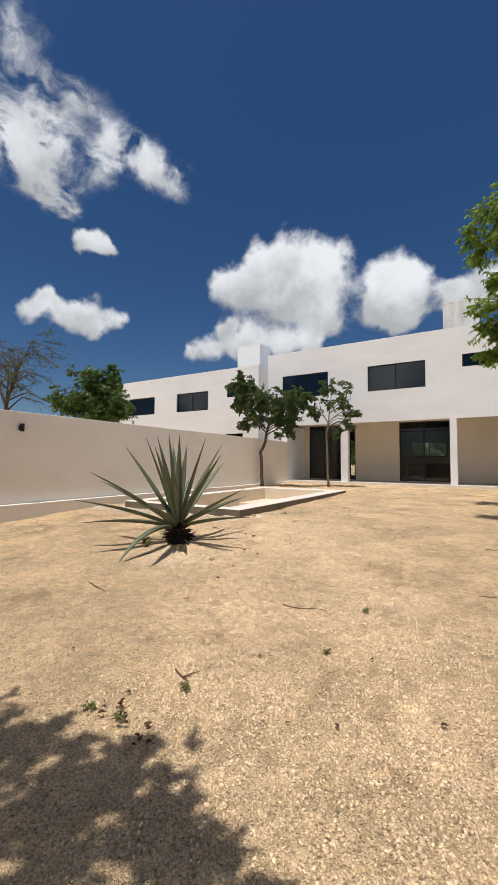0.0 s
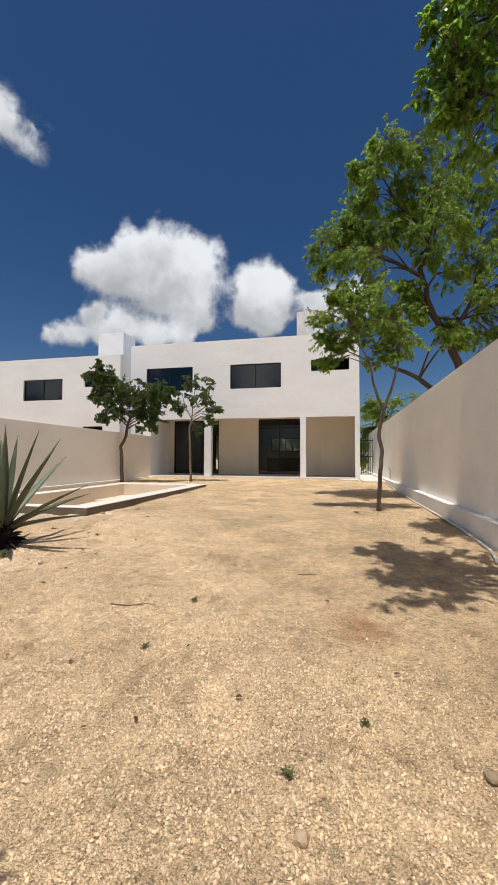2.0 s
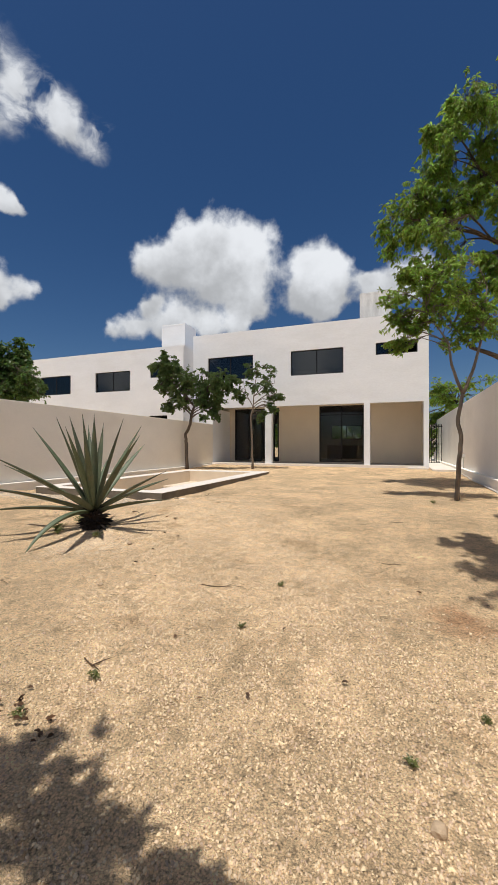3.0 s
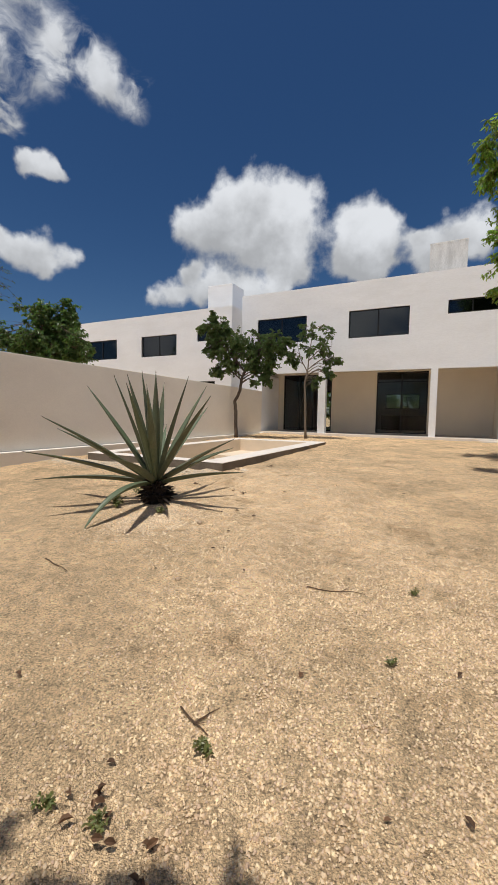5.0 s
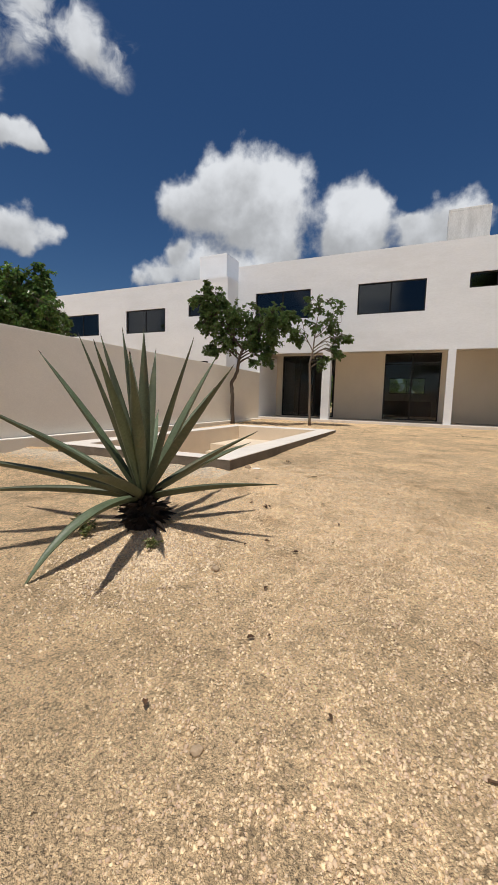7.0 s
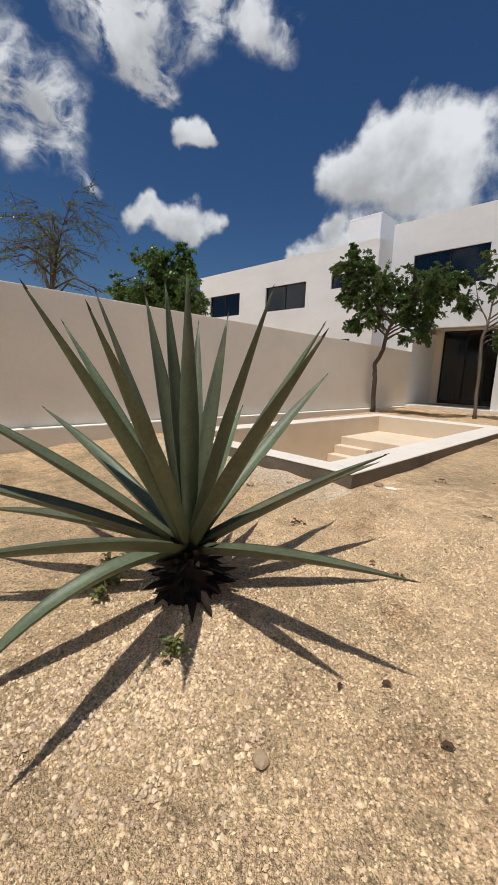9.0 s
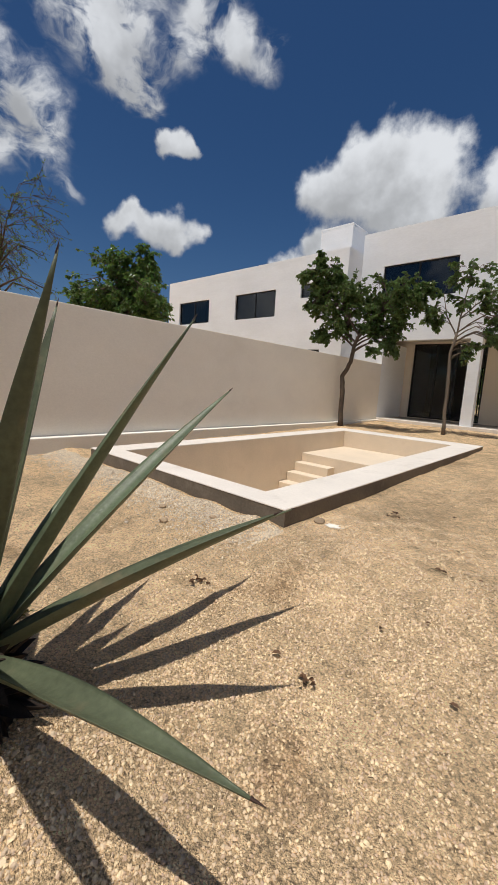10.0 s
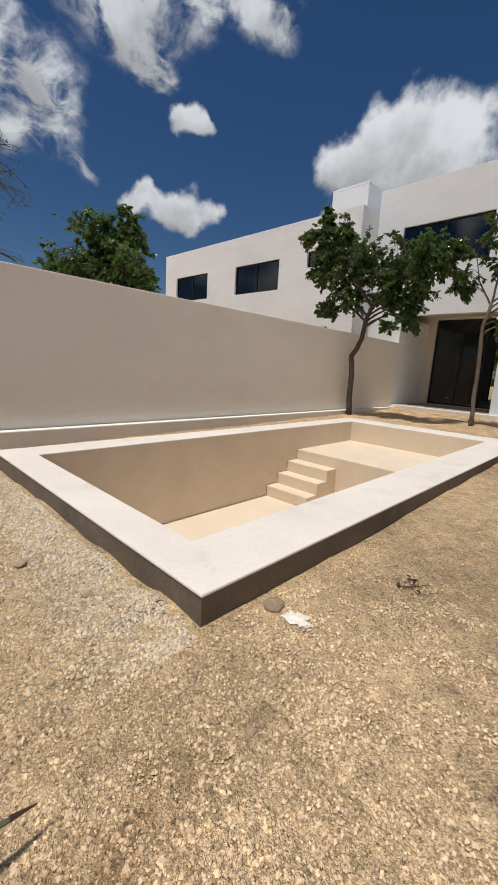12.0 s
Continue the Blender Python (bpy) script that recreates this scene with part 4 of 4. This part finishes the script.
    tree("tree", "leafy tree behind the walker that shades the gravel", (-3.4, -2.6, -0.1),
         [([(-3.4, -2.6, -0.2), (-3.3, -2.5, 1.6), (-2.9, -2.0, 3.2), (-2.2, -1.2, 4.2), (-1.4, -0.4, 4.6)], 0.13, 0.04)],
         [(x + 0.2, y, z, r) for x, y, z, r in ((-1.75, 0.35, 4.3, 0.35), (-1.3, 0.45, 4.4, 0.4), (-0.85, 0.5, 4.3, 0.3), (-0.5, 0.45, 4.2, 0.22), (-1.0, 0.1, 4.6, 0.4), (-1.6, -0.2, 4.6, 0.5), (-2.2, -0.2, 4.4, 0.5),
          (-0.5, -0.1, 4.4, 0.35), (-0.15, 0.25, 4.3, 0.2), (0.0, -0.1, 4.3, 0.2), (-0.3, -0.4, 4.4, 0.35), (-0.1, 0.4, 4.25, 0.1), (-1.0, -0.7, 4.6, 0.5), (-2.0, -1.0, 4.7, 0.6), (-2.9, -0.9, 4.3, 0.6), (-0.25, 0.3, 4.2, 0.12), (-2.6, 0.1, 4.2, 0.35))],
         (0.11, 0.05), 24, 10, M_LEAF, M_BARK, 17, 0.3, 0.4)


overhanging_trees()


def distant_trees():
    rng = random.Random(8)
    cl = [(-14.7 + rng.uniform(-1.4, 1.5), 12.2 + rng.uniform(-1.2, 1.2), 4.2 + rng.uniform(-0.7, 1.2), rng.uniform(0.45, 0.7)) for _ in range(34)]
    cl = [c for c in cl if c[2] < 5.5 - 0.5 * abs(c[0] + 14.7)]
    tree("tree", "dense dark green bushy tree beyond the boundary wall", (-15.4, 12.2, 0.2),
         [([(-15.4, 12.2, 0.1), (-15.4, 12.2, 1.8), (-15.3, 12.2, 3.0), (-15.4, 12.2, 4.4)], 0.14, 0.05)],
         cl + [(-14.9, 12.2, 5.35, 0.4), (-16.0, 12.2, 5.2, 0.5), (-14.0, 12.3, 4.6, 0.45), (-13.6, 12.3, 3.7, 0.4), (-16.0, 12.2, 4.4, 0.4)], (0.16, 0.08), 34, 12, M_LEAF_BUSH, M_BARK, 19, 0.3)
    cl = [(-15.3 + rng.uniform(-2.4, 2.6), 8.2 + rng.uniform(-1.2, 1.2), 4.4 + rng.uniform(-0.6, 1.3), rng.uniform(0.4, 0.7)) for _ in range(20)]
    tree("tree", "sparse half-bare tree beyond the boundary wall", (-15.2, 8.2, 0.1),
         [([(-15.2, 8.2, 0.0), (-15.2, 8.2, 2.0), (-15.15, 8.2, 3.6)], 0.12, 0.07), ([(-15.15, 8.2, 3.4), (-15.9, 8.2, 4.6), (-16.6, 8.2, 5.4)], 0.06, 0.012),
          ([(-15.15, 8.2, 3.4), (-14.6, 8.2, 4.5), (-14.0, 8.2, 5.2)], 0.06, 0.012), ([(-15.15, 8.2, 3.5), (-15.2, 8.3, 5.6)], 0.045, 0.012)],
         cl, (0.08, 0.03), 24, 4, M_LEAF, M_BARK, 23, 0.1, twig_r=0.007)
    tree("tree", "light green tree beyond the side passage", (4.2, 28.0, 0.3),
         [([(4.2, 28.0, 0.2), (4.2, 28.0, 2.0), (4.3, 28.0, 4.0)], 0.14, 0.05)],
         [(3.4, 27.5, 5.2, 0.7), (4.3, 27.5, 4.8, 0.8), (3.2, 27.5, 3.5, 0.7), (3.9, 27.5, 3.9, 0.8), (4.7, 27.5, 3.9, 0.8), (5.2, 27.5, 5.0, 0.7), (2.9, 27.5, 4.3, 0.6), (3.6, 27.5, 2.8, 0.7), (2.4, 27.3, 1.4, 0.5), (2.9, 27.3, 2.2, 0.5), (2.4, 27.3, 3.1, 0.5), (3.0, 27.3, 1.0, 0.5), (2.2, 27.3, 2.2, 0.5)],
         (0.17, 0.08), 45, 10, M_LEAF_LIGHT, M_BARK, 29, 0.3)
    for k, (x, s) in enumerate(((-8.0, 31), (-2.4, 32), (-5.0, 33))):
        cl = [(x + rng.uniform(-1.4, 1.4), 31.5 + rng.uniform(-0.6, 0.6), rng.uniform(0.9, 3.4), 0.7) for _ in range(12)]
        tree("tree", "sunlit green shrub tree behind the house", (x, 31.5, 0.3), [([(x, 31.5, 0.2), (x + 0.1, 31.5, 1.2), (x, 31.5, 2.4)], 0.1, 0.04)],
             cl, (0.2, 0.1), 32, 9, M_LEAF_LIGHT, M_BARK, s, 0.3, group="trees behind the house")


distant_trees()


# ---- fittings and clutter ----
def wall_lamp():
    w = thing("wall_lamp", (-8.18, 5.02, 1.95), "small black cylindrical outdoor wall lamp", "lamp")
    bm = bmesh.new()
    bmesh.ops.create_cone(bm, cap_ends=True, segments=20, radius1=0.045, radius2=0.045, depth=0.17, matrix=Matrix.Translation((-8.10, 5.02, 2.05)))
    add("shade", bm, M_FRAME, w)
    add("bracket", box(-8.179, -8.15, 4.98, 5.06, 2.0, 2.1, 0.004), M_FRAME, w)


wall_lamp()


def ground_pipe():
    pts = [(2.91, y, ground_z(2.91, y) + 0.022 + 0.01 * math.sin(y * 1.7)) for y in np.arange(6.1, 17.2, 0.55)]
    pts = [(2.80, 5.55, ground_z(2.8, 5.55) + 0.03), (2.86, 5.8, ground_z(2.86, 5.8) + 0.025)] + pts
    p = thing("drain_pipe", pts[0], "thin white plastic pipe lying along the wall's foot", "pipe")
    child_of(link_mesh("pipe", *tube(pts, [0.022] * len(pts), 8), M_PIPE, smooth=True), p)
    for k in (0, 1):
        v, f = tube([(2.955, 5.62 + k * 0.14, 0.1), (2.985, 5.62 + k * 0.14, 0.1)], [0.03, 0.03], 12)
        child_of(link_mesh("pipe_end", v, f, M_FRAME, None, "black open pipe end in the plinth"), p)


ground_pipe()


def wall_tap():
    t = thing("garden_tap", (3.1, 16.85, 0.47), "white plastic tap and pipe stub on the boundary wall", "tap")
    child_of(link_mesh("riser", *tube([(3.08, 16.85, 0.47), (3.08, 16.85, 0.95)], [0.02, 0.02], 8), M_PIPE, smooth=True), t)
    add("valve", box(3.03, 3.115, 16.78, 16.92, 0.86, 1.0, 0.02), M_PIPE, t)


wall_tap()


def stone_mesh(seed, r):
    rng = random.Random(seed)
    bm = bmesh.new()
    bmesh.ops.create_icosphere(bm, subdivisions=2, radius=r)
    for v in bm.verts:
        v.co *= 1 + 0.35 * noise.noise(v.co / r * 1.1 + Vector((seed, 0, 0)))
        v.co.z *= 0.62
    return bm


def stones():
    for k, (x, y, r) in enumerate(((-3.64, 7.53, 0.05), (-2.77, 4.61, 0.02), (-4.6, 6.55, 0.04), (-4.9, 6.75, 0.035), (-2.5, 4.5, 0.03), (0.83, 1.88, 0.03), (1.6, 2.3, 0.035),
                                   (-3.26, 6.98, 0.02), (-4.35, 6.9, 0.03), (2.0, 3.0, 0.03), (-1.9, 3.3, 0.022))):
        s = part("stone", stone_mesh(k, r), M_STONE, None, smooth=False)
        s.location = (x, y, ground_z(x, y) + r * 0.35)
        s.rotation_euler = (0, 0, k * 1.3)
        tagged(s, "pale rough limestone lump lying on the gravel", "stone", "loose stones")


stones()


def weed(x, y, size, seed, label="small green weed growing in the gravel"):
    rng = random.Random(seed)
    z = ground_z(x, y)
    w = thing("weed", (x, y, z), label, "weed", "weeds in the gravel")
    spots, wood = [], []
    for k in range(9):
        a = rng.uniform(0, 6.28)
        end = Vector((x + math.cos(a) * size * rng.uniform(0.3, 1), y + math.sin(a) * size * rng.uniform(0.3, 1), z + size * rng.uniform(0.35, 0.9)))
        wood.append(tube([(x, y, z - 0.01), Vector((x, y, z)).lerp(end, 0.5) + Vector((0, 0, size * 0.12)), end], [0.003, 0.0025, 0.001], 4))
        for _ in range(7):
            p = Vector((x, y, z + size * 0.1)).lerp(end, rng.uniform(0.4, 1))
            spots.append((p, Vector((rng.gauss(0, 1), rng.gauss(0, 1), rng.uniform(-0.2, 0.8))).normalized(), Vector((0, 0, 1)), rng.uniform(0.7, 1.3)))
    child_of(link_mesh("stalks", *joined(wood), M_WEED), w)
    leaves = child_of(link_mesh("leaves", *blades(spots, size * 0.36, size * 0.2), M_WEED), w)
    leaves["kind"] = "stuff"


for k, (x, y, s) in enumerate(((-3.06, 4.55, 0.09), (-0.94, 2.16, 0.05), (-0.3, 3.83, 0.045), (-0.37, 3.01, 0.04), (-1.1, 1.8, 0.045), (-1.3, 1.76, 0.04), (1.38, 8.71, 0.07), (0.75, 2.15, 0.04),
                             (-3.8, 4.6, 0.12), (-3.95, 4.72, 0.11), (-3.7, 4.5, 0.1), (1.1, 2.52, 0.035), (-4.8, 5.89, 0.06), (-4.0, 5.2, 0.1))):
    weed(x, y, s, 40 + k)


def twig(x, y, length, az, seed):
    rng = random.Random(seed)
    t = thing("twig", (x, y, ground_z(x, y)), "thin dry brown twig lying on the gravel", "twig", "fallen twigs")
    pts, p, a = [], Vector((x, y, 0)), radians(az)
    for i in range(6):
        pts.append((p.x, p.y, ground_z(p.x, p.y) + 0.009))
        a += rng.uniform(-0.25, 0.25)
        p += Vector((math.cos(a), math.sin(a), 0)) * length / 5
    child_of(link_mesh("stick", *tube(pts, [0.0045, 0.004, 0.004, 0.003, 0.0025, 0.0015], 5), M_TWIG), t)
    q = Vector(pts[3])
    child_of(link_mesh("side_shoot", *tube([q, q + Vector((math.cos(a + 0.9), math.sin(a + 0.9), 0.12)) * length * 0.22], [0.0025, 0.001], 4), M_TWIG), t)


for k, (x, y, l, az) in enumerate(((-1.0, 3.6, 0.4, 15), (-1.15, 2.3, 0.2, -25), (-1.05, 2.25, 0.14, 60), (-3.14, 3.12, 0.36, -10), (0.6, 6.67, 0.2, 5), (0.55, 4.75, 0.2, 5), (-0.2, 15.3, 0.5, 10),
                                 (0.4, 15.0, 0.35, 40), (-3.3, 8.2, 0.2, 30))):
    twig(x, y, l, az, 60 + k)


def fallen_leaves():
    rng = random.Random(77)
    spots = [(-2.06, 5.0), (-2.9, 5.95), (-2.6, 6.5), (-2.1, 4.4), (-0.75, 2.75), (-2.45, 6.7), (-1.5, 3.6), (0.4, 2.6), (1.3, 3.0), (-0.3, 2.2), (-2.2, 3.4), (-1.9, 4.0), (0.9, 4.0), (-2.35, 7.4), (-1.6, 6.9)]
    spots += [(rng.uniform(-3, 2.5), rng.uniform(1.5, 9)) for _ in range(22)]
    for x, y in spots:
        z = ground_z(x, y) + 0.012
        a = rng.uniform(0, 6.28)
        way = Vector((math.cos(a), math.sin(a), rng.uniform(0, 0.4))).normalized()
        v, f = blades([(Vector((0, 0, 0)), way, Vector((0, 0, 1)), rng.uniform(0.7, 1.3))], 0.04, 0.02, 0.4)
        leaf = link_mesh("fallen_leaf", v, f, M_DRYLEAF)
        leaf.location = (x, y, z)
        tagged(leaf, "curled dry brown leaf on the gravel", "leaf", "fallen leaves")


fallen_leaves()


def leaf_litter(x, y, size, seed):
    """A small heap of curled dry leaves."""
    rng = random.Random(seed)
    z = ground_z(x, y)
    t = thing("leaf_litter", (x, y, z), "small clump of curled dark dry leaves on the gravel", "leaves", "clumps of dry leaves")
    for k in range(9):
        p = Vector((x + rng.gauss(0, size), y + rng.gauss(0, size), z + rng.uniform(0.005, 0.03)))
        v, f = blades([(p, Vector((rng.gauss(0, 1), rng.gauss(0, 1), rng.uniform(-0.1, 0.5))).normalized(), Vector((rng.gauss(0, 0.5), rng.gauss(0, 0.5), 1)).normalized(), rng.uniform(0.8, 1.4))], 0.034, 0.018, 0.5)
        child_of(link_mesh("dry_leaf", v, f, M_DRYLEAF), t)


for k, (x, y, s) in enumerate(((-3.62, 6.12, 0.035), (-3.27, 8.27, 0.03), (-0.95, 1.75, 0.05), (-1.2, 1.85, 0.05), (-2.68, 5.92, 0.015), (-0.2, 15.2, 0.06))):
    leaf_litter(x, y, s, 90 + k)


def lime_spill():
    rng = random.Random(5)
    bm = bmesh.new()
    ringv = []
    c = bm.verts.new((0, 0, 0.008))
    for k in range(28):
        a = 2 * math.pi * k / 28
        r = 0.055 * (1 + 0.9 * noise.noise(Vector((math.cos(a) * 2, math.sin(a) * 2.5, 3))))
        ringv.append(bm.verts.new((r * math.cos(a) * 1.3, r * math.sin(a) * 0.9, -0.006)))
    for k in range(28):
        bm.faces.new((c, ringv[k], ringv[(k + 1) % 28]))
    s = part("lime_spill", bm, M_LIME)
    s.location = (-3.5, 7.54, ground_z(-3.5, 7.54) + 0.005)
    tagged(s, "dried white lime splash on the gravel", "splash")


lime_spill()


def strew(name, x, y, small, more, power, mat, r, label):
    """Chunky four-sided stones, half sunk in the ground, at the places x, y."""
    z = np.array([ground_z(p, q) for p, q in zip(x, y)])
    n = len(x)
    size = small + more * r.uniform(0, 1, n) ** power
    ring = 2 * np.pi * np.arange(4) / 4
    low = np.stack([np.cos(ring), np.sin(ring), np.full(4, -0.25)], -1)
    high = np.stack([0.62 * np.cos(ring + 0.3), 0.62 * np.sin(ring + 0.3), np.full(4, 0.62)], -1)
    pts = np.concatenate([low, high])[None] * (1 + r.uniform(-0.28, 0.28, (n, 8, 1))) + r.uniform(-0.2, 0.2, (n, 8, 3))
    pts[..., 0] *= r.uniform(0.9, 1.45, (n, 1))
    pts[..., 2] *= r.uniform(0.7, 1.3, (n, 1))
    turn, tilt = r.uniform(0, 6.283, n), r.uniform(-0.45, 0.45, n)[:, None]
    c, s = np.cos(turn)[:, None], np.sin(turn)[:, None]
    px, py, pz = pts[..., 0], pts[..., 1], pts[..., 2]
    py, pz = py * np.cos(tilt) - pz * np.sin(tilt), py * np.sin(tilt) + pz * np.cos(tilt)
    px, py = px * c - py * s, px * s + py * c
    k = size[:, None]
    verts = np.stack([x[:, None] + px * k, y[:, None] + py * k, z[:, None] + pz * k], -1).reshape(-1, 3)
    tri = [(4, 5, 6), (4, 6, 7)] + [t for q in range(4) for t in ((q, (q + 1) % 4, 4 + (q + 1) % 4), (q, 4 + (q + 1) % 4, 4 + q))]
    faces = (np.arange(n)[:, None, None] * 8 + np.array(tri)[None]).reshape(-1, 3)
    me = bpy.data.meshes.new(name)
    me.vertices.add(len(verts))
    me.vertices.foreach_set("co", verts.ravel())
    me.loops.add(len(faces) * 3)
    me.loops.foreach_set("vertex_index", faces.ravel())
    me.polygons.add(len(faces))
    me.polygons.foreach_set("loop_start", np.arange(len(faces)) * 3)
    me.update(calc_edges=True)
    me.materials.append(mat)
    tagged(new(name, me), label, "gravel", kind="stuff")


def gravel():
    """Loose stones, thickest over the stretch that is walked."""
    r = np.random.default_rng(3)
    n = 560000
    x, y = r.uniform(-5.2, 2.9, n), r.uniform(0.9, 11.0, n)
    a, b = np.array((0.6, 1.6)), np.array((-2.9, 7.0))
    s = np.clip(((x - a[0]) * (b - a)[0] + (y - a[1]) * (b - a)[1]) / ((b - a) @ (b - a)), 0, 1)
    away = np.hypot(x - a[0] - s * (b - a)[0], y - a[1] - s * (b - a)[1])
    waves = np.sin(x * 2.3 + 1.7 * np.sin(y * 1.1)) * np.sin(y * 2.9 + 1.3 * np.sin(x * 1.7)) + 0.5 * np.sin(x * 6.1 + y * 3.7) * np.sin(y * 5.3 - x * 2.2)
    keep = r.uniform(0, 1, n) < np.clip(1.7 - away / 1.1, 0.16, 1) * np.clip(0.88 + 0.28 * waves, 0.45, 1)
    keep &= ~((x < -3.7) & (y > 7.1))
    keep &= r.uniform(0, 1, n) > 0.75 * np.exp(-((x - 1.15) ** 2 + (y - 3.6) ** 2) / 0.09)
    strew("gravel", x[keep], y[keep], 0.003, 0.0056, 2.6, M_GRAVEL, r, "loose tan limestone chippings strewn over the yard")
    cx, cy = r.normal(-3.05, 0.3, 6000), r.normal(4.4, 0.34, 6000)
    strew("pale_gravel", cx, cy, 0.004, 0.0075, 2.4, M_CHIP, r, "coarser pale limestone chips heaped round the agave")
    gx, gy = r.uniform(-8.0, -3.7, 14000), 7.12 - np.abs(r.normal(0, 0.24, 14000))
    strew("grey_gravel", gx, gy, 0.005, 0.008, 2.2, M_GREY, r, "grey gravel heaped against the raw pool kerb")


gravel()
